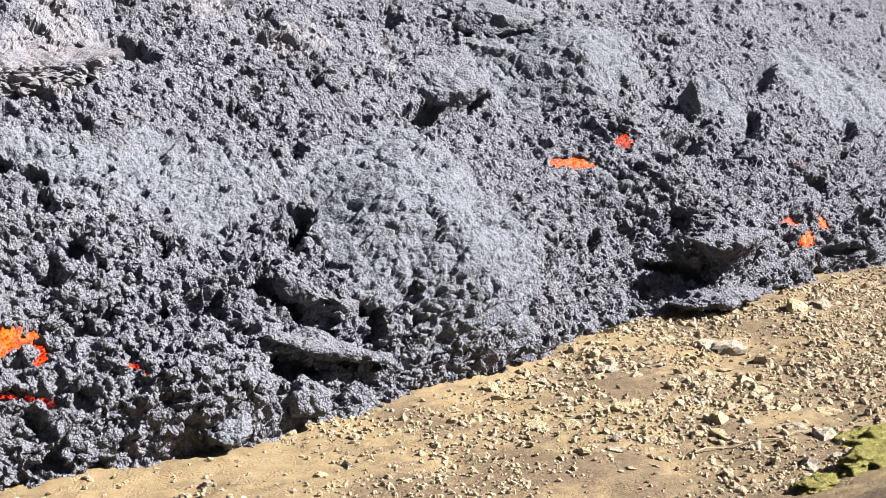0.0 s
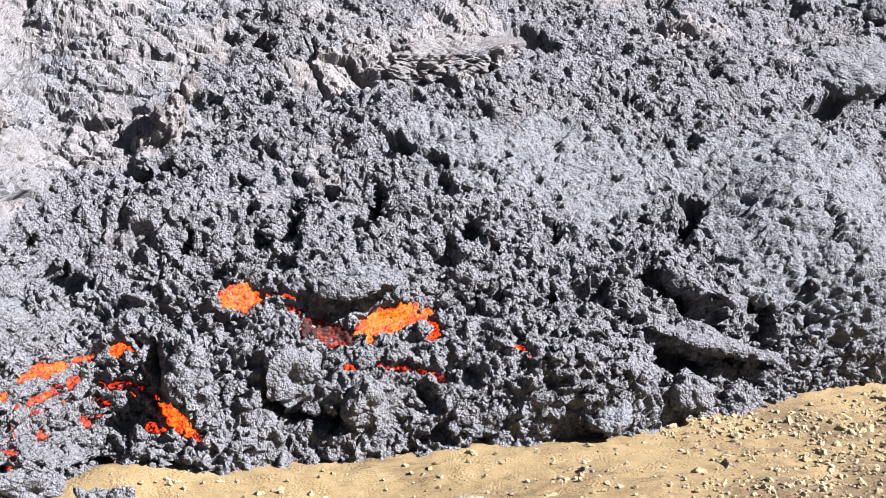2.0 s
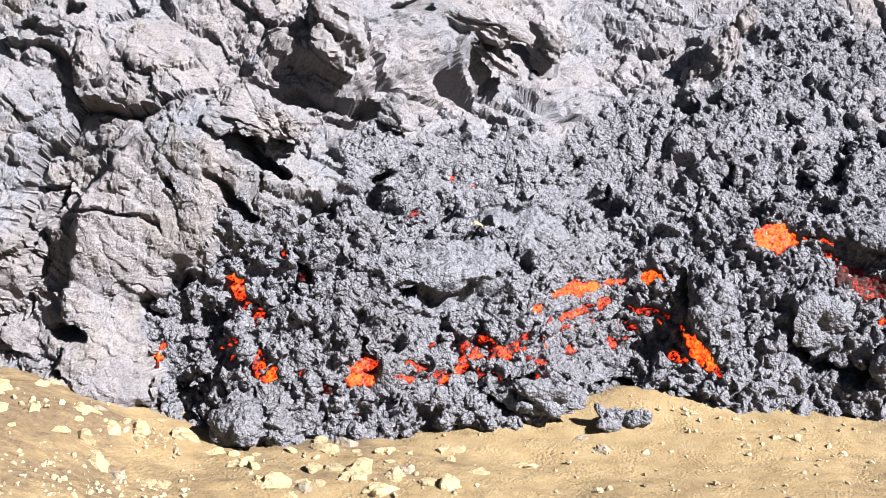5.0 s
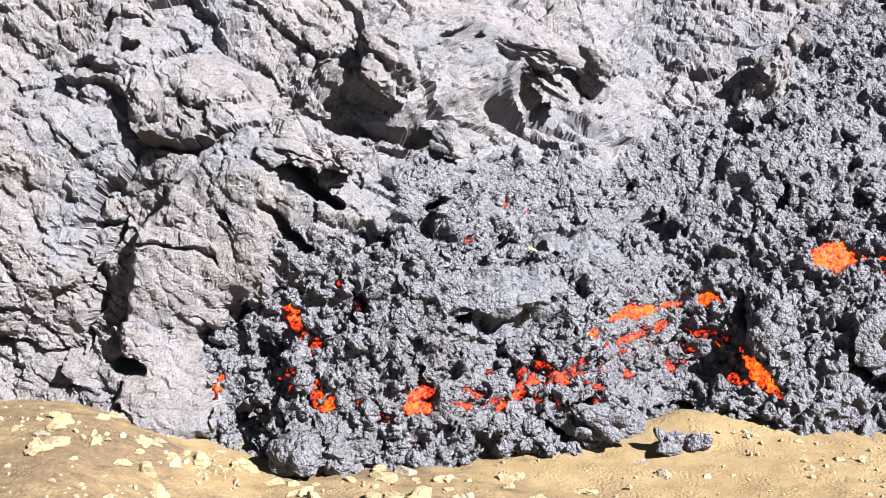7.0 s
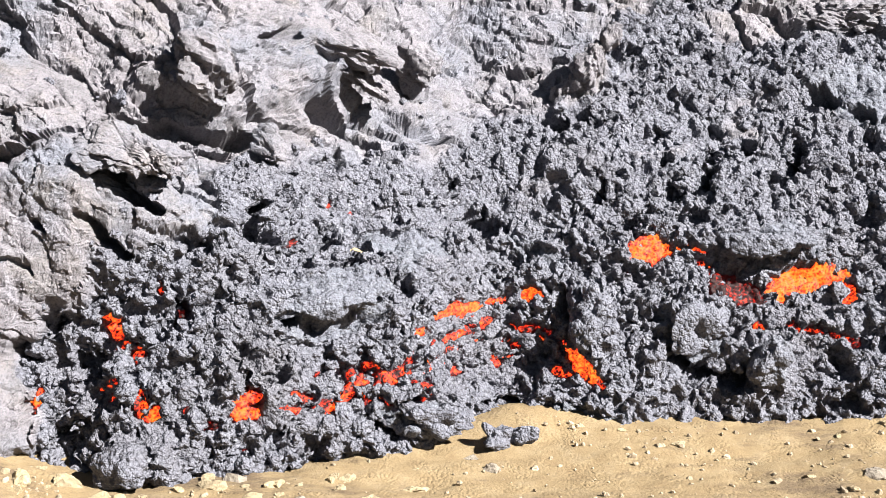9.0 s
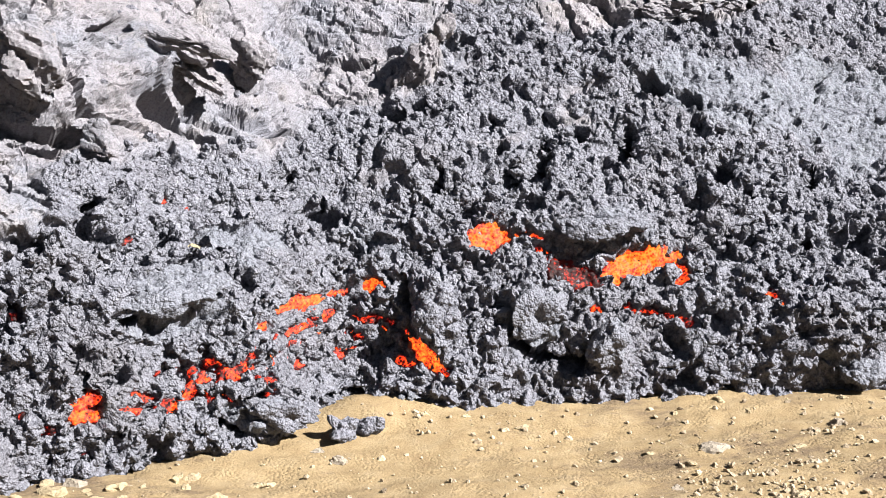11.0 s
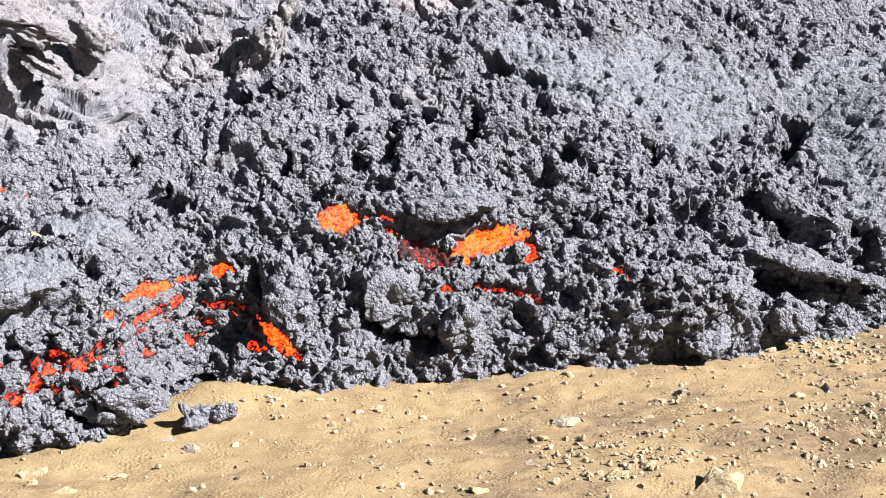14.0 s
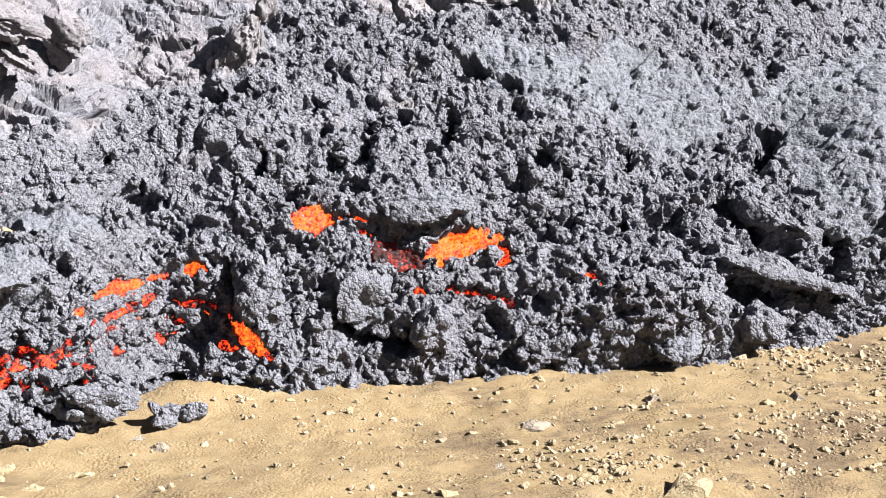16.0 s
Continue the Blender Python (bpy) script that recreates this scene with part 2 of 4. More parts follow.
def wobble(x, s, k, size, amount):
    return x + amount * fbm(x / size, s / size, k, 3), s + amount * fbm(x / size, s / size, k + 9, 3)


def kinds(x, s):
    """How far each place is old pale rock, or crust plate; the rest is rubble."""
    wx, ws = wobble(x, s, 40, 0.9, 0.3)
    edge = np.interp(wx, [-3.1, -2.72, -2.6, -2.26, -1.72, -1.38, -0.9, -0.8, -0.36, 0.8, 2.0, 2.3, 3.0, 4.0, 4.6], [-1.0, 0.4, 1.55, 1.72, 2.1, 2.1, 2.5, 3.0, 3.24, 3.5, 3.4, 3.9, 4.1, 5.1, 9.0])
    pale = np.where(wx > 4.4, 0, ramp(ws - edge, -0.12, 0.18))
    pale = pale * np.interp(wx, [-0.8, 0.6, 2.0], [1.0, 0.85, 0.7])
    ledge = ramp(1.0 - spot(wx, ws, (6.9, 5.9, 2.0, 0.5, 8)), -0.05, 0.25)
    pale = np.maximum(pale, ledge)
    pale = np.maximum(pale, 0.75 * ramp(1 - spot(wx, ws, (3.55, 4.6, 0.16, 0.7, -32)), 0, 0.3))
    pale = np.maximum(pale, 0.7 * ramp(fbm(x / 1.5, s / 1.0, 60) + (s - 4.9) * 0.22 - np.maximum(x - 4, 0) * 0.06, 0.15, 0.6))
    ragged = fbm(x / 0.35, s / 0.3, 44, 4)
    plate = np.zeros(x.shape)
    for row in PLATES:
        plate = np.maximum(plate, ramp(1.12 - spot(wx, ws, row) + 0.2 * ragged, -0.05, 0.2))
    return pale, plate * (1 - pale)


def blocks(x, s, k, size, step, lean, gap):
    """Tilted broken blocks of about that size, in steps, with gaps between them."""
    wx, ws = wobble(x, s, k + 20, size * 0.8, size * 0.22)
    f1, f2, dx, dy, a, b, c = cells(wx / size, ws / size, k)
    return size * (step * (a - 0.5) * 2 + lean * ((b - 0.5) * 2 * dx + (c - 0.5) * 2 * dy) - gap * np.exp(-((f2 - f1) / 0.13) ** 2))


def knobs(x, s, k, size, height):
    """Round knobs of about that size, each of its own height, with sharp creases between them."""
    f1, _, _, _, a, _, _ = cells(x / size, s / size, k)
    return height * ((0.25 + a) * np.sqrt(np.maximum(1 - (f1 / 0.74) ** 2, 0)) - 0.5)


def stamp(x, s, rows, rim, soft):
    """The deepest of many leaning ellipses at each place, and which one it is."""
    h, which = np.zeros(x.shape), np.zeros(x.shape, int)
    for k, row in enumerate(rows):
        r = 1.5 * max(row[2], row[3])
        m = (np.abs(x - row[0]) < r) & (np.abs(s - row[1]) < r)
        if m.any():
            v = row[5] * ramp(rim - spot(x[m], s[m], row), 0, soft)
            which[m] = np.where(v > h[m], k, which[m])
            h[m] = np.maximum(h[m], v)
    return h, which


def swell(x, s):
    """The large forms."""
    wx, ws = wobble(x, s, 70, 0.6, 0.14)
    h = 0.26 * fbm(x / 2.6, s / 2.0, 80, 2)
    for row in SWELLS:
        h = h + row[5] * ramp(1.15 - spot(wx, ws, row), 0, 0.75)
    return h


def hollow(x, s):
    wx, ws = wobble(x, s, 75, 0.45, 0.08)
    return stamp(wx, ws, HOLLOWS, 1.2, 0.5)[0]


def openness(x, s):
    wx, ws = wobble(x, s, 90, 0.16, 0.05)
    hot, which = stamp(wx, ws, GLOW + EMBERS, 1.45, 0.55)
    return hot, which, hot * np.array([row[6] for row in GLOW + EMBERS])[which]


def brow(x, s):
    """The upper cliff stands out over a long gap."""
    wx, ws = wobble(x, s, 240, 0.8, 0.12)
    edge = np.interp(wx, [-2.46, -1.92, -1.46, -1.0, -0.6, -0.2, 0.1, 0.5, 1.0, 1.54, 2.04], [4.08, 3.78, 3.82, 3.66, 3.62, 3.84, 4.0, 4.06, 4.08, 4.0, 3.75])
    return np.interp(wx, [-0.2, 0.3], [0.27, 0.06]) * ramp(ws - edge, 0, 0.2) * ramp(wx + 2.0, 0, 0.5) * ramp(2.2 - wx, 0, 0.4) * ramp(-(ws - edge), -1.6, -0.3)


def buttress(x, s):
    """A broad smooth face, steep on its shady side and falling away from the light."""
    wx, ws = wobble(x, s, 250, 0.5, 0.06)
    west, east = -3.55 + 0.1 * (ws - 1.5), np.interp(ws, [0, 1.2, 2.0, 3.0, 3.9], [-2.65, -2.4, -1.95, -1.95, -2.35])
    return ramp(wx - west, 0, 0.16) * ramp(east - wx, 0, 0.12) * ramp(2.35 + 0.8 * (wx + 3.55) - ws, 0, 0.25) * np.clip(0.26 - 0.1 * (wx + 3.55), 0.06, 0.3)


def crust(x, s):
    """How far the crust stands out from the smooth front, its kinds, and how far it leans over towards the light side."""
    pale, plate = kinds(x, s)
    rubble = (1 - pale) * (1 - plate)
    grain = 0.9 + 0.45 * fbm(x / 1.4, s / 1.4, 95, 2)
    wx, ws = wobble(x, s, 105, 0.25, 0.06)
    coarse = 0.8 * knobs(wx, ws, 100, 0.6, 0.08) + 0.4 * blocks(x, s, 110, 0.3, 0.14, 0.34, 0.2) + knobs(wx, ws, 103, 0.2, 0.07)
    pits = cells(*[v / 0.5 for v in wobble(x, s, 115, 0.22, 0.12)], 117)
    pits = np.where(pits[4] < 0.33, ramp(0.34 - pits[0], 0, 0.14), 0) * np.interp(s, [0.8, 2.0], [0.2, 0.27])
    loose = coarse - pits + knobs(wx, ws, 120, 0.1, 0.065) * grain
    small = knobs(x, s, 130, 0.056, 0.036) * grain
    sheet = blocks(x, s * 1.2, 140, 0.8, 0.05, 0.13, 0.05) + knobs(wx, ws * 1.3, 150, 0.26, 0.06) + knobs(wx, ws, 153, 0.11, 0.03)
    sheet = sheet - 0.075 * np.exp(-((fbm(x / 0.6, s / 0.32, 145, 3) / 0.045) ** 2)) - 0.05 * np.exp(-((fbm(x / 0.26, s / 0.18, 148, 3) / 0.06) ** 2))
    tilt = s + 0.45 * x
    old = blocks(x * 0.8, s, 170, 1.5, 0.08, 0.22, 0.05) + blocks(x * 0.75, tilt, 180, 0.6, 0.06, 0.2, 0.06)
    face = buttress(x, s)
    dig = hollow(x, s)
    loose = loose * (1 - 0.8 * ramp(dig, 0.02, 0.15))
    small = small * (1 - 0.6 * ramp(dig, 0.02, 0.15))
    old = old * (1 - 0.8 * ramp(dig, 0.02, 0.15))
    high = np.interp(s, [1.5, 3.5], [1.0, 0.62])
    loose, small, sheet = loose * high, small * high, sheet * np.interp(s, [1.5, 4], [1.15, 0.95])
    form = rubble * loose + plate * sheet + pale * (old * (1 - 0.6 * (face > 0.05)) + brow(x, s) + face)
    dig = dig * (1 + 0.1 * fbm(x / 0.2, s / 0.2, 99, 2))
    hot = openness(x, s)[0]
    h = swell(x, s) + form * (1 - 0.8 * np.minimum(1.5 * hot, 1)) + (rubble + plate * 0.3) * small * (1 + 1.5 * hot) - dig - 0.17 * hot**2
    return h, pale, plate, np.minimum(np.interp(x, [11, 13], [0.55, 0.2]) * dig, 0.3) * (1 - 0.6 * pale)


def place(x, s, h, drift=None):
    """Points of the front; low places drift towards the light side, under what stands over them."""
    n = outward(x, s)
    p = plain(x, s) + n * h[..., None]
    sunward = np.array(SUN) - n * (n @ np.array(SUN))[..., None]
    if drift is not None:
        p += sunward / np.linalg.norm(sunward, axis=-1, keepdims=True) * drift[..., None]
    return p


def ground_height(x, y):
    """The ground: flat before the front, rising to the slope on which the camera stands."""
    far = ramp(-y, -8.0, -1.5)
    hill = 2.9 * far + 0.02 * np.maximum(-y, 0) ** 0.9
    near = np.exp(-(np.maximum(np.abs(y - 10) - 10, 0) / 8) ** 2) * np.exp(-(np.maximum(np.abs(x - 8) - 25, 0) / 8) ** 2)
    rough = 0.10 * fbm(x / 2.8, y / 2.2, 300, 3) + near * (0.018 * fbm(x / 0.4, y / 0.3, 310, 4) + 0.02 * np.maximum(0, fbm(x / 0.12, y / 0.1, 320, 2)))
    right = near * ramp(fbm(x / 1.3, y / 1.0, 330, 2) + (x - 9) * 0.05, 0.0, 0.6) * 0.03 * np.abs(fbm(x / 0.16, y / 0.16, 340, 2))
    west = 0.52 * ramp(-x, 1.9, 3.9) * np.exp(-(np.maximum(np.abs(y - 13) - 2, 0) / 4) ** 2)
    mound = 0.16 * np.exp(-(((x - 2.3) / 0.5) ** 2) - ((y - 13.35) / 0.35) ** 2)
    return hill + rough + right + west + mound


def spread(lo, hi, step, below, above):
    """Grid lines, close together from lo to hi and ever wider out to below and above."""
    mid = [lo]
    while mid[-1] < hi:
        mid.append(mid[-1] + step(mid[-1]))
    down, d = [], step(lo)
    v = lo
    while v > below:
        d *= 1.35
        v -= d
        down.append(v)
    up, d, v = [], step(mid[-1]), mid[-1]
    while v < above:
        d *= 1.35
        v += d
        up.append(v)
    return np.array(down[::-1] + mid + up)


def noise3(p, k):
    """Smooth noise from -1 to 1 at points in space, with cells of 1."""
    i = np.floor(p)
    u = p - i
    w = u * u * (3 - 2 * u)
    total = 0
    for c in range(8):
        a, b, d = c & 1, c >> 1 & 1, c >> 2
        r = hash2(i[..., 0] + a + 57 * (i[..., 2] + d), i[..., 1] + b - 91 * (i[..., 2] + d), k)
        total = total + r * np.abs(1 - a - w[..., 0]) * np.abs(1 - b - w[..., 1]) * np.abs(1 - d - w[..., 2])
    return total * 2 - 1


def ledges(v, steps):
    """Noise broken into flat steps with short risers."""
    t = v * steps
    return (np.floor(t) + ramp(t - np.floor(t), 0.3, 0.7)) / steps


def weather(p, n, amount):
    """Break up faces in space, so that steep ones are as rough as flat ones."""
    beds = p @ np.array([[0.9, 0, 0.5], [0, 1, 0], [-0.4, 0, 0.9]])
    d = 0.13 * ledges(noise3(beds * (0.8, 0.8, 1.7), 500), 3) + 0.07 * ledges(noise3(beds * (2.4, 2.4, 4.5), 510), 3)
    d = d - 0.05 * np.exp(-(noise3(beds * (1.6, 1.6, 2.4), 540) / 0.05) ** 2) - 0.03 * np.exp(-(noise3(p * 5, 550) / 0.08) ** 2)
    d = d + 0.04 * (np.abs(noise3(p * 9, 530)) - 0.3) + 0.015 * noise3(p * 19, 520)
    return p + n * (d * amount)[..., None]


def crumble(p, amount):
    """Push places about in every direction, so that crumbs overhang and no wall is drawn out straight."""
    wide = np.stack([noise3(p * 8.5, 800 + 3 * m) for m in range(3)], -1)
    fine = np.stack([noise3(p * 19, 820 + 3 * m) for m in range(3)], -1)
    return p + (wide + 0.55 * fine) * amount[:, None]


def shards(p, size, k, step, lean, crack):
    """Broken faces in space: each cell of rock has its own level and tilt, with a thin crack round it."""
    q = p / size
    base = np.floor(q)
    f1, f2 = np.full(len(q), 9.0), np.full(len(q), 9.0)
    way, own = np.zeros(q.shape), base.copy()
    for c in range(27):
        i = base + np.array([c % 3 - 1, c // 3 % 3 - 1, c // 9 - 1])
        a, b = i[:, 0] + 57 * i[:, 2], i[:, 1] - 91 * i[:, 2]
        d = q - i - np.stack([hash2(a, b, k + m) for m in range(3)], -1)
        r = np.sqrt((d * d).sum(1))
        near = r < f1
        f2 = np.where(near, f1, np.minimum(f2, r))
        f1 = np.where(near, r, f1)
        way[near], own[near] = d[near], i[near]
    a, b = own[:, 0] + 57 * own[:, 2], own[:, 1] - 91 * own[:, 2]
    tilt = np.stack([hash2(a, b, k + 4 + m) for m in range(3)], -1) * 2 - 1
    return size * (step * (hash2(a, b, k + 7) * 2 - 1) + lean * (tilt * way).sum(1) - crack * np.exp(-((f2 - f1) / 0.07) ** 2))


def chip(p, n, amount):
    """Old rock broken along its beds: large faces, smaller chips in patches, fine grit."""
    warp = np.stack([noise3(p * 1.7, 560 + m) for m in range(3)], -1) * 0.12 + np.stack([noise3(p * 6, 570 + m) for m in range(3)], -1) * 0.03
    beds = (p + warp) @ np.array([[0.85, 0, 0.5], [0, 0.9, 0], [-0.45, 0, 0.9]]) * (0.8, 0.9, 1.7)
    patch = ramp(noise3(p * 1.1, 580), -0.25, 0.35)
    d = shards(beds, 0.62, 600, 0.06, 0.2, 0.05) + shards(beds, 0.24, 610, 0.08, 0.28, 0.08)
    d = d + (0.4 + 0.6 * patch) * (shards(beds, 0.1, 620, 0.14, 0.34, 0.1) + shards(p, 0.05, 630, 0.16, 0.35, 0.0))
    return p + n * (d * amount)[:, None]


# ---- meshes ----


def mesh_from(name, verts, faces, material, smooth=True, values=()):
    """A mesh from arrays of points and of three- or four-cornered faces."""
    me = bpy.data.meshes.new(name)
    verts, faces = np.asarray(verts, np.float32), np.asarray(faces, np.int32)
    n, c = faces.shape
    me.vertices.add(len(verts))
    me.vertices.foreach_set("co", verts.ravel())
    me.loops.add(n * c)
    me.loops.foreach_set("vertex_index", faces.ravel())
    me.polygons.add(n)
    me.polygons.foreach_set("loop_start", np.arange(0, n * c, c, dtype=np.int32))
    me.polygons.foreach_set("use_smooth", np.full(n, smooth))
    for key, v in values:
        at = me.attributes.new(key, "FLOAT", "POINT")
        at.data.foreach_set("value", np.asarray(v, np.float32).ravel())
    me.materials.append(material)
    me.update(calc_edges=True)
    me.validate()
    return me


def grid_faces(rows, cols):
    i = (np.arange(rows - 1)[:, None] * cols + np.arange(cols - 1)[None]).ravel()
    return np.stack([i, i + 1, i + cols + 1, i + cols], -1)


def only(verts, faces, values=()):
    """The points that these faces use, and the faces renumbered."""
    used = np.unique(faces)
    back = np.zeros(len(verts), np.int64)
    back[used] = np.arange(len(used))
    return verts[used], back[faces], [(k, v[used]) for k, v in values]


def pieces(faces):
    """The faces, one array for each joined piece of more than a few."""
    used, f = np.unique(faces, return_inverse=True)
    f = f.reshape(faces.shape)
    mark = np.arange(len(used))
    while True:
        low = mark[f].min(1)
        after = mark.copy()
        np.minimum.at(after, f.ravel(), np.repeat(low, f.shape[1]))
        after = after[after]
        if (after == mark).all():
            break
        mark = after
    own = mark[f[:, 0]]
    return [faces[own == m] for m in np.unique(own) if (own == m).sum() > 12]


def ball(levels):
    bm = bmesh.new()
    bmesh.ops.create_icosphere(bm, subdivisions=levels, radius=1)
    v = np.array([p.co[:] for p in bm.verts])
    f = np.array([[p.index for p in q.verts] for q in bm.faces])
    bm.free()
    return v, f


def rock(k, levels, rough, cut, squash):
    """A rock about 1 m in half width: a ball cut by some planes, then roughened."""
    rng = np.random.default_rng(k)
    v, f = ball(levels)
    for _ in range(cut):
        n = rng.normal(size=3)
        n /= np.linalg.norm(n)
        d = np.maximum(v @ n - rng.uniform(0.45, 0.8), 0)
        v = v - d[:, None] * n * 0.95
    r = 1 + rough * np.array([0.7 * noise.noise(Vector(p) * 1.7 + Vector((k, 0, 0))) + 0.6 * noise.noise(Vector(p) * 4.2 + Vector((0, k, 0))) for p in v])
    v = v * r[:, None] * np.array(squash)
    return v, f


def clinker_shape(k, levels, knobs):
    """A clinker about 1 m in half width: an uneven lump grown over with knobs."""
    rng = np.random.default_rng(k)
    v, f = ball(levels)
    seeds = rng.normal(size=(knobs, 3))
    seeds /= np.linalg.norm(seeds, axis=1, keepdims=True)
    tall = rng.uniform(0.5, 1.3, knobs)
    away = np.linalg.norm(v[:, None] - seeds[None], axis=2)
    near = np.argmin(away, 1)
    jag = rng.uniform(-1, 1, len(v))
    knob = tall[near] * (0.45 - 3.2 / knobs**0.5 * away.min(1) ** 2)
    base = np.array([noise.noise(Vector(p) * 1.4 + Vector((k * 2.3, 0, 0))) for p in v])
    return v * (0.85 + 0.75 * base + 0.5 * np.maximum(knob, -0.5) + 0.08 * jag)[:, None] * (1, rng.uniform(0.6, 1), rng.uniform(0.5, 0.9)), f


def turns(rng, n):
    q = rng.normal(size=(n, 4))
    q /= np.linalg.norm(q, axis=1, keepdims=True)
    w, x, y, z = q.T
    return np.stack([1 - 2 * (y * y + z * z), 2 * (x * y - z * w), 2 * (x * z + y * w), 2 * (x * y + z * w), 1 - 2 * (x * x + z * z),
                     2 * (y * z - x * w), 2 * (x * z - y * w), 2 * (y * z + x * w), 1 - 2 * (x * x + y * y)], -1).reshape(n, 3, 3)


def heap(shapes, spots, sizes, spins, pick):
    """Many rocks joined: points and faces."""
    vs, fs, base = [], [], 0
    for k, (v, f) in enumerate(shapes):
        m = np.nonzero(pick == k)[0]
        if len(m) == 0:
            continue
        p = np.einsum("nij,vj->nvi", spins[m], v) * sizes[m][:, None, None] + spots[m][:, None]
        vs.append(p.reshape(-1, 3))
        fs.append((f[None] + (base + np.arange(len(m)) * len(v))[:, None, None]).reshape(-1, 3))
        base += len(m) * len(v)
    return np.concatenate(vs), np.concatenate(fs)


def part(name, me, parent, label=""):
    ob = new(name, me)
    ob.parent = parent
    return tagged(ob, label)


def knobs3(p, size, k, height):
    """Round knobs in space."""
    q = p / size
    base, f1, own = np.floor(q), np.full(len(q), 9.0), np.zeros(len(q))
    for c in range(27):
        i = base + np.array([c % 3 - 1, c // 3 % 3 - 1, c // 9 - 1])
        a, b = i[:, 0] + 57 * i[:, 2], i[:, 1] - 91 * i[:, 2]
        d = q - i - np.stack([hash2(a, b, k + m) for m in range(3)], -1)
        r = np.sqrt((d * d).sum(1))
        own = np.where(r < f1, hash2(a, b, k + 4), own)
        f1 = np.minimum(f1, r)
    return height * ((0.25 + own) * np.sqrt(np.maximum(1 - (f1 / 0.85) ** 2, 0)) - 0.5)


def big_rock(name, half, k, cuts, pale, plate, levels=5):
    """A large broken rock of those half sizes: old rock breaks along its beds, fresh lava is knobbly."""
    rng = np.random.default_rng(k)
    v, f = ball(levels)
    v = np.sign(v) * np.abs(v) ** 0.8
    for _ in range(cuts):
        n = rng.normal(size=3)
        n /= np.linalg.norm(n)
        d = np.maximum(v @ n - rng.uniform(0.6, 0.9), 0)
        v = v - d[:, None] * n
    out = v / np.linalg.norm(v, axis=1, keepdims=True)
    v = v * np.array(half)
    at = np.array((k * 3.7, k * 1.3, 0.0))
    q = v + at
    v = v + out * (0.12 * noise3(q * 2.2, 700) + 0.05 * noise3(q * 6, 710))[:, None]
    if pale > 0:
        v = chip(v + at, out, np.full(len(v), 0.8)) - at
    else:
        rough = 1 - 0.55 * plate
        v = v + out * (rough * (knobs3(q, 0.2, 720, 0.09) + knobs3(q, 0.09, 730, 0.05)) + knobs3(q, 0.045, 740, 0.022))[:, None]
    flat = np.ones(len(v))
    return mesh_from(name, v, f, LAVA, pale == 0, [("pale", pale * flat), ("plate", plate * flat)])


# ---- materials ----


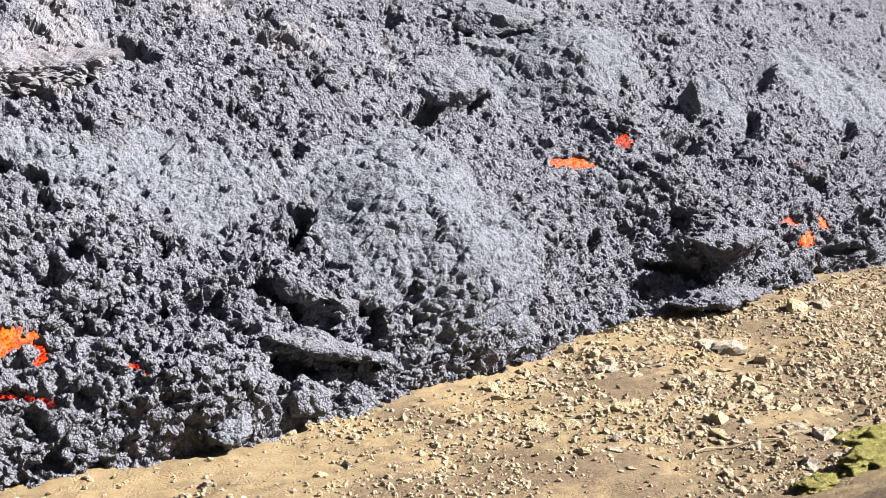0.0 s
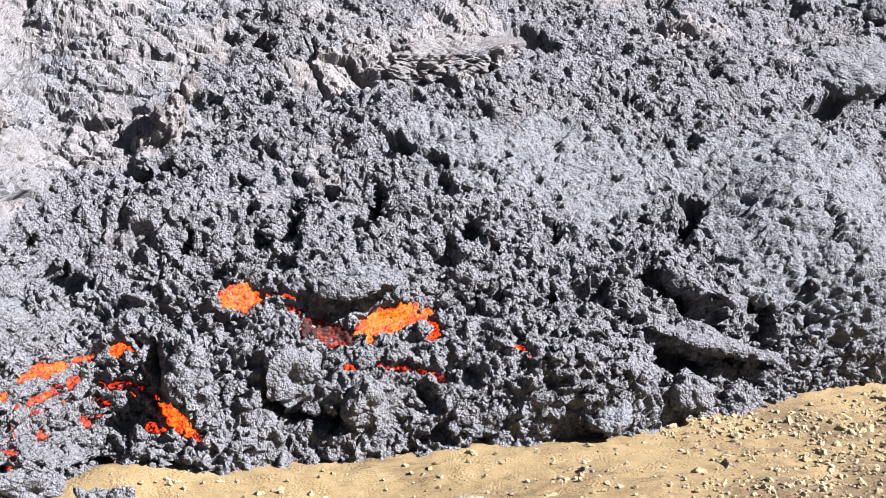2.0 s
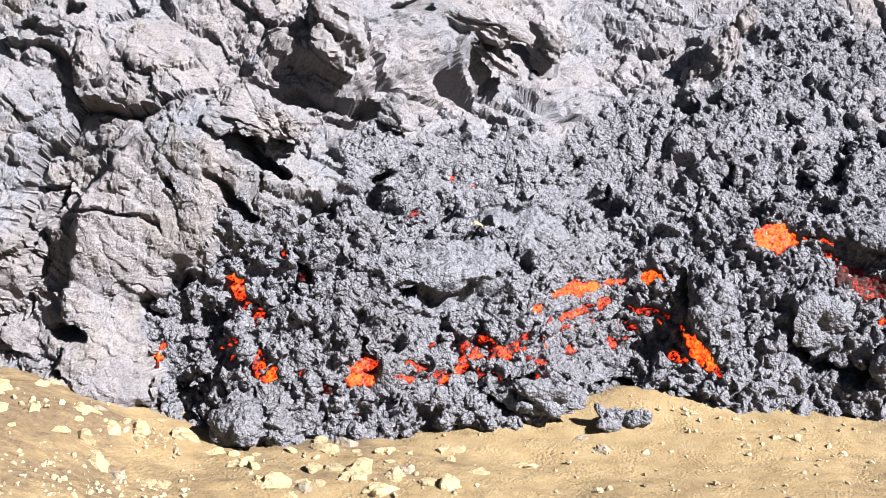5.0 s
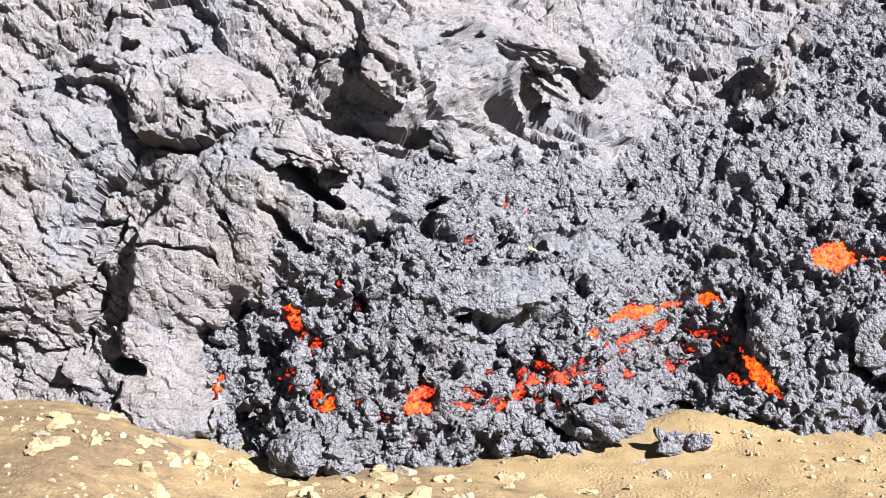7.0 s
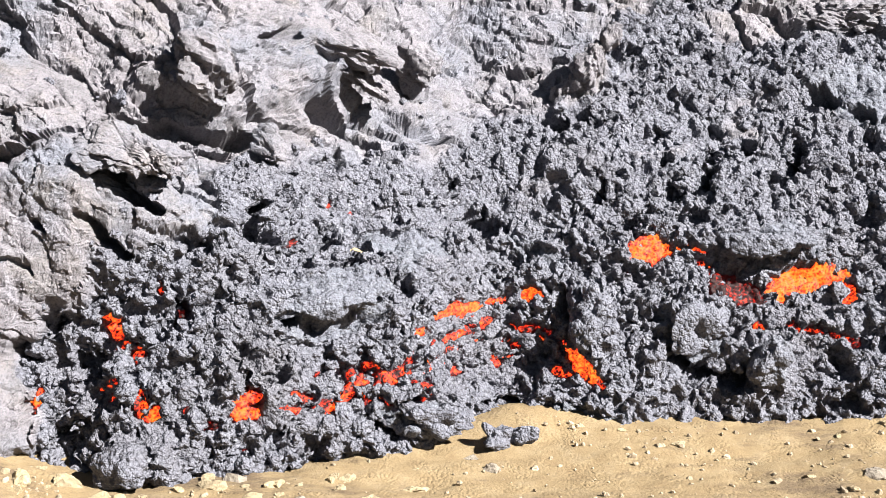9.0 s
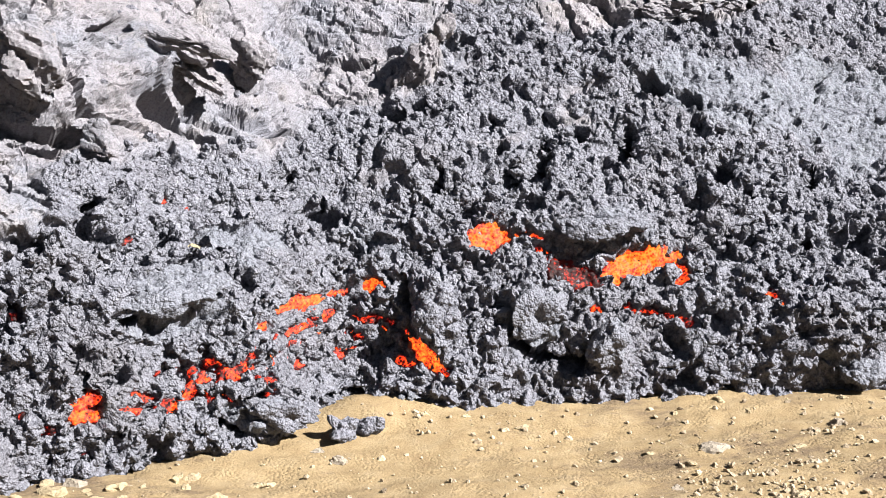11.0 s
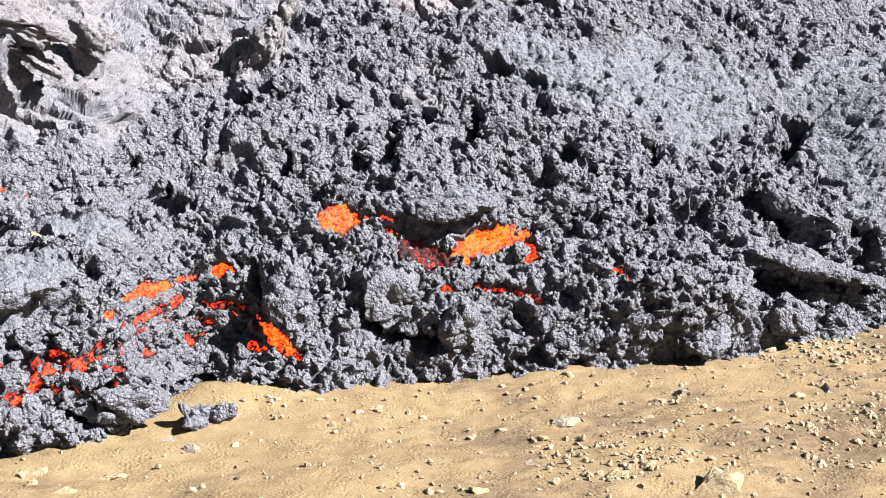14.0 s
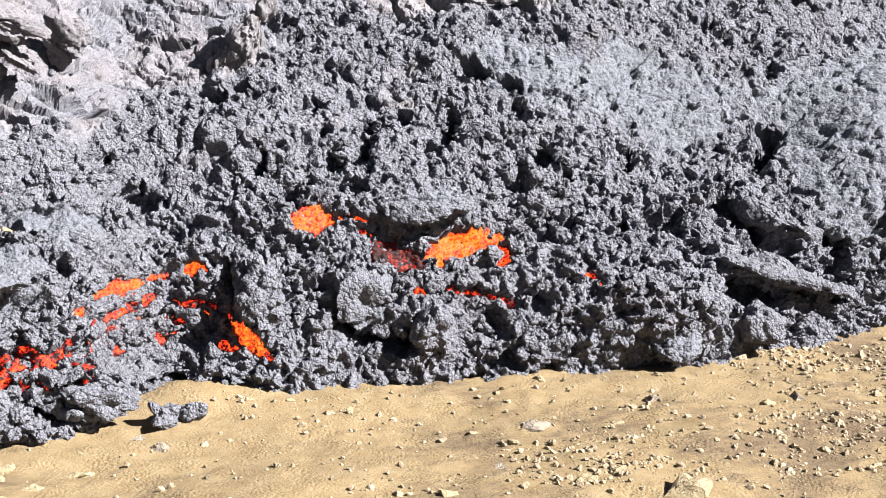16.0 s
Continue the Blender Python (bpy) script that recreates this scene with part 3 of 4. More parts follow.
class Nodes:
    """Shortcuts for building a node material."""

    def __init__(self, name):
        self.mat = bpy.data.materials.new(name)
        self.mat.use_nodes = True
        self.tree = self.mat.node_tree
        self.bsdf = self.tree.nodes["Principled BSDF"]
        self.where = self.tree.nodes.new("ShaderNodeTexCoord").outputs["Object"]

    def link(self, value, socket):
        if isinstance(value, bpy.types.NodeSocket):
            self.tree.links.new(value, socket)
        else:
            socket.default_value = value

    def world_place(self):
        """World places, so that neighbouring things share one pattern."""
        self.where = self.tree.nodes.new("ShaderNodeNewGeometry").outputs["Position"]

    def noise(self, scale, detail=4.0, rough=0.55, warp=0.0, stretch=None):
        n = self.tree.nodes.new("ShaderNodeTexNoise")
        where = self.where
        if stretch:
            m = self.tree.nodes.new("ShaderNodeMapping")
            m.inputs["Scale"].default_value = stretch
            self.tree.links.new(where, m.inputs["Vector"])
            where = m.outputs["Vector"]
        self.tree.links.new(where, n.inputs["Vector"])
        n.inputs["Scale"].default_value, n.inputs["Detail"].default_value = scale, detail
        n.inputs["Roughness"].default_value, n.inputs["Distortion"].default_value = rough, warp
        return n.outputs["Fac"]

    def cell(self, scale, kind="F1", out="Distance"):
        n = self.tree.nodes.new("ShaderNodeTexVoronoi")
        n.feature = kind
        self.tree.links.new(self.where, n.inputs["Vector"])
        n.inputs["Scale"].default_value = scale
        return n.outputs[out]

    def ramp(self, value, *stops):
        n = self.tree.nodes.new("ShaderNodeValToRGB")
        while len(n.color_ramp.elements) < len(stops):
            n.color_ramp.elements.new(0.5)
        for e, (at, c) in zip(n.color_ramp.elements, stops):
            e.position, e.color = at, (*c, 1) if len(c) == 3 else c
        self.tree.links.new(value, n.inputs["Fac"])
        return n.outputs["Color"]

    def level(self, value, a, b, lo=0.0, hi=1.0):
        n = self.tree.nodes.new("ShaderNodeMapRange")
        for socket, v in zip(n.inputs, (value, a, b, lo, hi)):
            self.link(v, socket)
        return n.outputs["Result"]

    def math(self, kind, a, b=0.0):
        n = self.tree.nodes.new("ShaderNodeMath")
        n.operation = kind
        self.link(a, n.inputs[0])
        self.link(b, n.inputs[1])
        return n.outputs["Value"]

    def mix(self, fac, a, b, kind="MIX"):
        n = self.tree.nodes.new("ShaderNodeMix")
        n.data_type, n.blend_type = "RGBA", kind
        self.link(fac, n.inputs["Factor"])
        self.link(a if isinstance(a, bpy.types.NodeSocket) else (*a, 1), n.inputs["A"])
        self.link(b if isinstance(b, bpy.types.NodeSocket) else (*b, 1), n.inputs["B"])
        return [o for o in n.outputs if o.type == "RGBA"][0]

    def value(self, key):
        n = self.tree.nodes.new("ShaderNodeAttribute")
        n.attribute_name = key
        return n.outputs["Fac"]

    def chance(self):
        return self.tree.nodes.new("ShaderNodeObjectInfo").outputs["Random"]

    def island(self):
        return self.tree.nodes.new("ShaderNodeNewGeometry").outputs["Random Per Island"]

    def bump(self, height, strength, distance, before=None):
        n = self.tree.nodes.new("ShaderNodeBump")
        self.link(strength, n.inputs["Strength"])
        self.link(distance, n.inputs["Distance"])
        self.link(height, n.inputs["Height"])
        if before:
            self.link(before, n.inputs["Normal"])
        return n.outputs["Normal"]

    def done(self, color, rough, normal=None, spec=0.5):
        self.link(color if isinstance(color, bpy.types.NodeSocket) else (*color, 1), self.bsdf.inputs["Base Color"])
        self.link(rough, self.bsdf.inputs["Roughness"])
        self.link(spec, self.bsdf.inputs["Specular IOR Level"])
        if normal:
            self.link(normal, self.bsdf.inputs["Normal"])
        return self.mat


def basalt(name):
    """Fresh rubble, crust plates and old pale rock; how far it is each comes with the mesh."""
    m = Nodes(name)
    m.world_place()
    pale, plate = m.value("pale"), m.value("plate")
    big, mid, fine = m.noise(0.8, 3), m.noise(6, 5, 0.65), m.noise(45, 4, 0.7)
    fresh = m.ramp(mid, (0.25, (0.109, 0.110, 0.129)), (0.5, (0.145, 0.145, 0.168)), (0.8, (0.186, 0.185, 0.209)))
    fresh = m.mix(m.level(big, 0.5, 0.72), fresh, (0.133, 0.129, 0.145))
    sheet = m.ramp(m.noise(5, 5, 0.6), (0.25, (0.103, 0.104, 0.124)), (0.55, (0.134, 0.139, 0.160)), (0.85, (0.169, 0.167, 0.191)))
    sheet = m.mix(m.level(m.noise(1.3, 3), 0.5, 0.7, 0, 0.6), sheet, (0.109, 0.116, 0.127))
    old = m.ramp(m.noise(3.0, 6, 0.6), (0.25, (0.142, 0.137, 0.142)), (0.5, (0.195, 0.181, 0.194)), (0.8, (0.237, 0.224, 0.238)))
    old = m.mix(m.level(m.noise(0.9, 4), 0.48, 0.66, 0, 0.8), old, (0.163, 0.170, 0.199))
    old = m.mix(m.level(m.noise(1.7, 5, 0.65, 0.3), 0.52, 0.68, 0, 0.8), old, (0.205, 0.185, 0.178))
    old = m.mix(m.level(m.noise(7, 5, 0.7, 0, (1, 1, 2.5)), 0.3, 0.42, 0.6, 0), old, (0.098, 0.093, 0.102))
    color = m.mix(plate, fresh, sheet)
    color = m.mix(pale, color, old)
    speck = m.math("MULTIPLY", m.level(fine, 0.38, 0.52, 1.0, 0.0), m.level(pale, 0, 1, 0.5, 0.4))
    color = m.mix(speck, color, (0.0206, 0.0211, 0.0238))
    dusty = m.math("MULTIPLY", m.level(m.noise(22, 3, 0.6), 0.56, 0.68), 0.35)
    color = m.mix(dusty, color, (0.202, 0.204, 0.211))
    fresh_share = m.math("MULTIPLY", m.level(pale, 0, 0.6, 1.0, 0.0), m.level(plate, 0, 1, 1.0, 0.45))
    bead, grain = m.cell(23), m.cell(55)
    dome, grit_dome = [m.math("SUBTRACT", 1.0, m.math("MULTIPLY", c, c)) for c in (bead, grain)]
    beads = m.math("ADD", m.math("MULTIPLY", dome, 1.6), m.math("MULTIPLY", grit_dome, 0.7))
    # shade between the beads, painted into the colour, strongest on rubble
    gap_shade = m.math("MULTIPLY", m.level(bead, 0.5, 0.75), m.math("MULTIPLY", fresh_share, 0.25))
    color = m.mix(gap_shade, color, (0.02, 0.02, 0.023))
    grit = m.math("ADD", m.math("MULTIPLY", m.noise(28, 6, 0.8), m.level(pale, 0, 1, 0.3, 1.3)), m.math("MULTIPLY", beads, fresh_share))
    n = m.bump(m.noise(8, 7, 0.75, 0.5), m.level(pale, 0, 1, 0.35, 0.6), 0.06)
    n = m.bump(grit, m.level(pale, 0, 1, 0.8, 0.75), m.level(pale, 0, 1, 0.036, 0.03), n)
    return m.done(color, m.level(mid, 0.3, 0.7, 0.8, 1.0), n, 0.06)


def molten():
    """Glowing lava with a thin grey skin on it here and there."""
    m = Nodes("molten_lava")
    m.world_place()
    broad, close = m.level(m.noise(5, 3, 0.6, 0.6), 0.3, 0.7), m.level(m.noise(24, 5, 0.7, 0.4), 0.32, 0.68)
    between = m.level(m.cell(30), 0.15, 0.6)
    heat = m.math("ADD", m.math("MULTIPLY", broad, 0.32), m.math("ADD", m.math("MULTIPLY", close, 0.42), m.math("MULTIPLY", between, 0.3)))
    heat = m.math("ADD", heat, m.level(m.value("opening"), 0.0, 1.0, -0.32, 0.22))
    glow = m.ramp(heat, (0.38, (0.03, 0.002, 0.002)), (0.5, (0.25, 0.012, 0.01)), (0.6, (0.85, 0.035, 0.014)), (0.76, (1.0, 0.1, 0.01)), (1.0, (1.0, 0.24, 0.03)))
    m.link(glow, m.bsdf.inputs["Emission Color"])
    m.link(m.level(heat, 0.3, 0.8, 0.12, 0.42), m.bsdf.inputs["Emission Strength"])
    n = m.bump(m.noise(30, 4, 0.65), 0.5, 0.02)
    return m.done(m.ramp(m.noise(12, 4, 0.6), (0.45, (0.006, 0.002, 0.002)), (0.7, (0.022, 0.01, 0.009))), 0.7, n, 0.2)


def soil():
    """Dry tan earth with darker gravelly patches."""
    m = Nodes("dry_earth")
    m.world_place()
    big, mid, fine = m.noise(0.55, 4, 0.6), m.noise(4, 5, 0.65), m.noise(60, 3, 0.7)
    tan = m.ramp(mid, (0.25, (0.151, 0.104, 0.054)), (0.5, (0.200, 0.145, 0.078)), (0.8, (0.237, 0.182, 0.110)))
    dark = m.ramp(m.noise(14, 4, 0.7), (0.3, (0.070, 0.048, 0.030)), (0.7, (0.153, 0.110, 0.067)))
    split = m.tree.nodes.new("ShaderNodeSeparateXYZ")
    m.tree.links.new(m.where, split.inputs[0])
    side = m.math("ADD", m.math("MULTIPLY", split.outputs["X"], 0.010), m.math("MULTIPLY", split.outputs["Y"], -0.022))
    side = m.math("ADD", side, m.level(split.outputs["X"], 1.0, -3.0, 0.0, 0.16))
    share = m.level(m.math("ADD", m.math("ADD", big, side), m.math("MULTIPLY", m.noise(5, 5, 0.75, 0.3, (0.6, 1.4, 1)), 0.6)), 0.6, 0.76)
    color = m.mix(share, tan, dark)
    color = m.mix(m.level(fine, 0.35, 0.65), m.mix(0.35, color, (0.0474, 0.0332, 0.0189)), color)
    fleck = m.math("MULTIPLY", m.level(m.noise(26, 5, 0.75, 0.4, (0.7, 1.5, 1)), 0.6, 0.7), m.level(m.noise(1.6, 3), 0.4, 0.62, 0.15, 0.75))
    color = m.mix(fleck, color, (0.055, 0.04, 0.026))
    n = m.bump(m.noise(45, 5, 0.8), 0.55, 0.016)
    n = m.bump(m.math("SUBTRACT", 1.0, m.cell(30)), m.level(m.noise(3, 3), 0.4, 0.6, 0.1, 0.6), 0.02, n)
    return m.done(color, 0.95, n, 0.2)


def stone(name, low, high, joined=False):
    m = Nodes(name)
    pick = m.island() if joined else m.chance()
    color = m.ramp(m.noise(3.0, 5, 0.65), (0.25, low), (0.75, high))
    color = m.mix(m.level(pick, 0, 1, 0, 0.45), color, (0.16, 0.13, 0.095))
    n = m.bump(m.noise(5, 7, 0.75), 0.6, 0.15)
    return m.done(color, 0.95, n, 0.15)


def moss():
    m = Nodes("moss")
    m.world_place()
    color = m.ramp(m.noise(11, 6, 0.75), (0.3, (0.088, 0.078, 0.030)), (0.5, (0.189, 0.168, 0.053)), (0.75, (0.326, 0.292, 0.107)))
    n = m.bump(m.noise(60, 5, 0.75), 1.0, 0.05)
    return m.done(color, 1.0, n, 0.1)


def straw():
    m = Nodes("dry_stem")
    return m.done(m.ramp(m.noise(20, 3), (0.3, (0.142, 0.109, 0.0616)), (0.7, (0.227, 0.189, 0.123))), 0.9)


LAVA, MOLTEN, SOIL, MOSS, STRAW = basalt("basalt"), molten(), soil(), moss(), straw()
PALE_STONE = stone("pale_stone", (0.256, 0.193, 0.107), (0.451, 0.368, 0.231))
GREY_STONE = stone("grey_stone", (0.180, 0.152, 0.122), (0.360, 0.310, 0.248))
RUBBLE_STONE = stone("rubble_stone", (0.185, 0.141, 0.096), (0.435, 0.352, 0.240), True)

# ---- ground ----
gx = spread(-6, 26, lambda v: 0.075, -2500, 2500)
gy = spread(6.5, 16.0, lambda v: 0.06, -2500, 2500)
X, Y = np.meshgrid(gx, gy)
ground = new("ground", mesh_from("ground", np.stack([X, Y, ground_height(X, Y)], -1).reshape(-1, 3), grid_faces(*X.shape), SOIL))
tagged(ground, "dry tan earth with gravel and darker patches before the lava", "ground", kind="structure")

# ---- lava front ----
lx = spread(-6, 38, lambda v: float(np.interp(v, [-7, 4, 12, 38], [0.0175, 0.0175, 0.024, 0.055])), -120, 160)
ls = spread(-0.3, 9.5, lambda v: float(np.interp(v, [-0.3, 3, 9], [0.0165, 0.019, 0.034])), -0.31, 110)
X, S = np.meshgrid(lx, ls)
h, pale, plate, drift = crust(X, S)
points = place(X, S, h, drift)
points += outward(X, S) * ((0.006 - 0.003 * pale) * hash2(np.floor(X * 997), np.floor(S * 997), 9) - 0.003 + 0.0015 * pale)[..., None] * 2 * (S < 9.5)[..., None]
near = np.exp(-(np.maximum(S - 9.5, 0) / 2) ** 2)
points = weather(points, outward(X, S), 0.15 * (1 - pale) * near).reshape(-1, 3)
old_rock = ((pale > 0.03) & (S < 13) & (np.abs(X) < 40)).ravel()
points[old_rock] = chip(points[old_rock], outward(X, S).reshape(-1, 3)[old_rock], (pale * near * (0.55 - 0.25 * ramp(buttress(X, S), 0, 0.1))).ravel()[old_rock])
jitter = np.random.default_rng(2).uniform(-0.004, 0.004, points.shape) * (hollow(X, S) < 0.04).reshape(-1, 1)
points[old_rock] += jitter[old_rock]
points = crumble(points, (np.maximum(0.022, 0.06 * (1 - pale) * (1 - 0.6 * plate)) * near).ravel())
faces = grid_faces(*X.shape)
values = [("pale", pale.ravel()), ("plate", plate.ravel())]
mid = faces[:, 0]
is_pale, is_plate = pale.ravel()[mid] > 0.5, plate.ravel()[mid] > 0.5
is_plate &= ~is_pale
along = X.ravel()[mid] + 0.4 * fbm(X.ravel()[mid] / 0.8, S.ravel()[mid] / 0.8, 230, 2) - 0.25 * S.ravel()[mid]
nearest = np.argmin([spot(X.ravel()[mid], S.ravel()[mid], row) for row in PLATES], 0)
lobes = []
for lo, hi, label in (
    (-999, 1.6, "dark grey clinkery lava lobe broken open by a glowing seam"),
    (1.6, 15.6, "dark grey lava lobe of jagged rubble with orange openings"),
    (15.6, 999, "dark grey lava lobe of heaped clinker before dry earth"),
):
    here = (along >= lo) & (along < hi) & ~is_pale
    shares = [here & is_plate & (nearest == k) for k in range(len(PLATES))]
    shares = [m for m in shares if m.sum() > 300]
    v, f, vals = only(points, faces[here & ~np.any(shares, 0)], values)
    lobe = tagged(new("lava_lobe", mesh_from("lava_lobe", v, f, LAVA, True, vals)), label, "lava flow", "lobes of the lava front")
    lobes.append((hi, lobe))
    for m in shares:
        v, f, vals = only(points, faces[m], values)
        part("crust_plate", mesh_from("crust_plate", v, f, LAVA, True, vals), lobe, "blue-grey cracked lava crust")
v, f, vals = only(points, faces[is_pale], values)
cliff = tagged(new("lava_cliff", mesh_from("lava_cliff", v, f, LAVA, False, vals)), "pale grey-beige older lava rock with ledges and caves", "rock face")


def lobe_at(x, s):
    return next(lobe for hi, lobe in lobes if x - 0.25 * s < hi)


# ---- molten lava in the openings of the crust ----
for x0, x1, step in ((-3.3, 8.2, 0.018), (12.5, 25.0, 0.035)):
    X, S = np.meshgrid(np.arange(x0, x1, step), np.arange(0.02, 5.2, step))
    hot, which, heat = openness(X, S)
    dig = hollow(X, S)
    h = swell(X, S) - dig - 0.062 - 0.05 * np.maximum(0.6 - heat, 0) + 0.045 * fbm(X / 0.07, S / 0.07, 210, 3) - 0.14 * (1 - np.minimum(hot, 0.5) * 2)
    points, faces = place(X, S, h, np.minimum(np.interp(X, [11, 13], [0.55, 0.2]) * dig, 0.3)).reshape(-1, 3), grid_faces(*X.shape)
    warm, which = hot.ravel()[faces].max(1) > 0.03, which.ravel()[faces[:, 0]]
    for k, row in enumerate(GLOW + EMBERS):
        share = warm & (which == k)
        if share.sum() > 8 and x0 < row[0] < x1:
            name, label = ("molten_lava", "glowing orange molten lava") if k < len(GLOW) else ("ember", "red-hot glowing spot")
            for piece in pieces(faces[share]):
                v, f, vals = only(points, piece, [("opening", heat.ravel())])
                part(name, mesh_from(name, v, f, MOLTEN, True, vals), lobe_at(row[0], row[1]), label)

# ---- large blocks and slabs ----
# name, x, s, half sizes, turn about y and z, standing out, pale, plate, label
SLABS = (
    ("lava_slab", 9.5, 0.80, (1.05, 0.4, 0.13), 16, 4, 0.06, 0, 0.15, "long dark lava slab jutting over a shadowed hollow"),
    ("lava_slab", 9.75, 1.4, (0.6, 0.32, 0.13), 24, 8, 0.0, 0, 0.1, "tilted dark lava slab above a longer slab"),
    ("lava_block", 8.95, 0.3, (0.28, 0.26, 0.22), 0, 20, 0.05, 0, 0, "squat clinkery lava block at the foot of the front"),
    ("lava_block", 7.65, 0.2, (0.38, 0.26, 0.18), -4, 10, 0.10, 0, 0.8, "smooth-topped grey lava block on tan earth"),
    ("lava_block", 4.2, 1.02, (0.38, 0.24, 0.34), 10, 22, -0.06, 0, 0.3, "rounded grey lava block below a glowing opening"),
    ("lava_block", 4.9, 0.6, (0.22, 0.2, 0.27), 12, 0, 0.05, 0, 0.4, "upright rounded lava block near the foot"),
    ("lava_pillar", 3.04, 0.98, (0.19, 0.2, 0.52), 4, 0, -0.08, 0, 0.1, "upright clinkery lava pillar beside a glowing seam"),
    ("lava_block", 1.27, 0.3, (0.42, 0.22, 0.2), 8, 0, -0.04, 0, 0.2, "broad grey lava block low on the lobe"),
    ("lava_block", -1.6, 0.14, (0.32, 0.22, 0.18), 0, 0, 0.0, 0, 0.1, "rounded lava block at the foot of the lobe"),
    ("lava_slab", 0.24, 1.62, (0.58, 0.3, 0.13), -4, 6, -0.05, 0, 0.8, "flat grey-green lava slab tilted on the lobe"),
    ("lava_slab", 5.2, 2.0, (0.6, 0.3, 0.13), 0, -6, -0.06, 0, 0.4, "grey lava slab roofing a red-hot hollow"),
    ("lava_slab", 18.7, 1.05, (1.1, 0.4, 0.2), 3, 0, 0.06, 0, 0.2, "thick lava slab overhanging a dark hollow"),
    ("lava_slab", 18.3, 0.22, (1.2, 0.5, 0.16), 0, 0, 0.15, 0, 0.2, "low lava slab lying on tan earth"),
    ("lava_slab", 14.9, 5.3, (0.85, 0.6, 0.22), -14, 0, 0.12, 0, 0.6, "blue-grey lava slab over a dark wedge of shadow"),
    ("lava_slab", 17.9, 7.25, (1.0, 0.6, 0.22), -6, 0, 0.12, 0, 0.6, "blue-grey lava slab high on the flow over a gap"),
    ("lava_block", 21.2, 4.3, (0.32, 0.25, 0.55), -10, 0, 0.10, 0, 0.9, "upright grey lava block standing on the slope"),
)
LEDGES = (
    ("rock_ledge", -0.96, 4.16, (0.42, 0.42, 0.4), 22, 0, 0.16, 0.95, 0, "pale overhanging rock above a dark cave"),
    ("rock_ledge", -1.54, 3.10, (0.55, 0.4, 0.22), 10, -8, 0.14, 0.95, 0, "pale layered rock ledge below a cave"),
    ("rock_ledge", 0.52, 4.28, (0.42, 0.3, 0.12), 32, 0, 0.26, 0.9, 0, "pale slanting rock ledge over a cave"),
    ("rock_ledge", 1.36, 4.70, (0.3, 0.3, 0.34), 20, 0, 0.24, 0.9, 0, "pale broken rock block above a shadowed gap"),
    ("rock_ledge", 0.28, 4.46, (0.5, 0.3, 0.13), 18, 0, 0.2, 0.9, 0, "pale tilted rock slab between two gaps"),
    ("rock_block", -0.32, 3.34, (0.13, 0.13, 0.2), 0, 0, 0.08, 1, 0, "small round pale boulder in a cave mouth"),
    ("rock_block", -3.92, 0.80, (0.34, 0.24, 0.2), 0, 0, 0.02, 0.95, 0, "pale rock block at the foot of the cliff"),
    ("rock_ledge", 7.5, 5.95, (1.15, 0.5, 0.26), -10, 0, 0.0, 1, 0, "pale smooth rock ledge among dark rubble"),
    ("rock_spine", 3.47, 4.56, (0.12, 0.16, 0.66), 38, 0, 0.12, 1, 0, "pale narrow rock spine on the slope"),
)
for k, (name, x, s, half, ry, rz, out, pale, plate, label) in enumerate(SLABS + LEDGES):
    a, b = np.array([x]), np.array([s])
    p = plain(a, b)[0] + outward(a, b)[0] * (swell(a, b)[0] + out)
    me = big_rock(name, half, k + 1, 6, pale, plate, 6 if max(half) > 0.5 else 5)
    ob = new(name, me)
    ob.matrix_basis = pose(*p, 26 if name == "lava_slab" and plate > 0.5 else 0, ry, rz)
    tagged(ob, label, name.replace("_", " "))

# ---- clinker blocks on the front ----
rng = np.random.default_rng(5)
ROUGH = [clinker_shape(k, 4, 90) for k in range(8)]
KNOBBY = [clinker_shape(k + 40, 3, 26) for k in range(12)]
SMALL = [clinker_shape(k + 20, 2, 9) for k in range(12)]


def scatter(n, x0, x1, s0, s1, lo, hi, power, seed):
    """Seats for rocks on the rubble, small ones more often."""
    r = np.random.default_rng(seed)
    x, s = r.uniform(x0, x1, n * 3), s0 + (s1 - s0) * r.uniform(0, 1, n * 3) ** 1.2
    h, pale, plate, drift = crust(x, s)
    ok = np.nonzero((r.uniform(0, 1, n * 3) > np.maximum(pale * 0.97, plate * 0.97)) & (openness(x, s)[0] < 0.66) & (hollow(x, s) < 0.03))[0][:n]
    x, s, h, drift = x[ok], s[ok], h[ok], drift[ok]
    size = lo + (hi - lo) * r.uniform(0, 1, len(ok)) ** power
    return place(x, s, h, drift) + outward(x, s) * (-size * 0.1)[:, None], size, turns(r, len(ok)), r, x, s


for shapes, count, lo, hi, seed, name, label in ((SMALL, 4500, 0.018, 0.045, 11, "clinker_gravel", "small dark grey clinkers"), (KNOBBY, 1500, 0.045, 0.1, 14, "clinker_rubble", "knobbly dark grey clinkers")):
    seats, sizes, spins, r, x, s = scatter(count, -3.0, 26, 0.05, 7.8, lo, hi, 1.7, seed)
    pick = r.integers(0, len(shapes), len(sizes))
    owner = np.array([[lobe for _, lobe in lobes].index(lobe_at(*q)) for q in zip(x, s)])
    for k, (_, lobe) in enumerate(lobes):
        m = owner == k
        v, f = heap(shapes, seats[m], sizes[m], spins[m], pick[m])
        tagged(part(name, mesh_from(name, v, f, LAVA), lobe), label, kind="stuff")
seats, sizes, spins, r, x, s = scatter(280, -2.6, 12, 0.1, 4.0, 0.05, 0.12, 2.2, 12)
ROUGH_MESHES = [mesh_from("clinker", v, f, LAVA, True) for v, f in ROUGH]
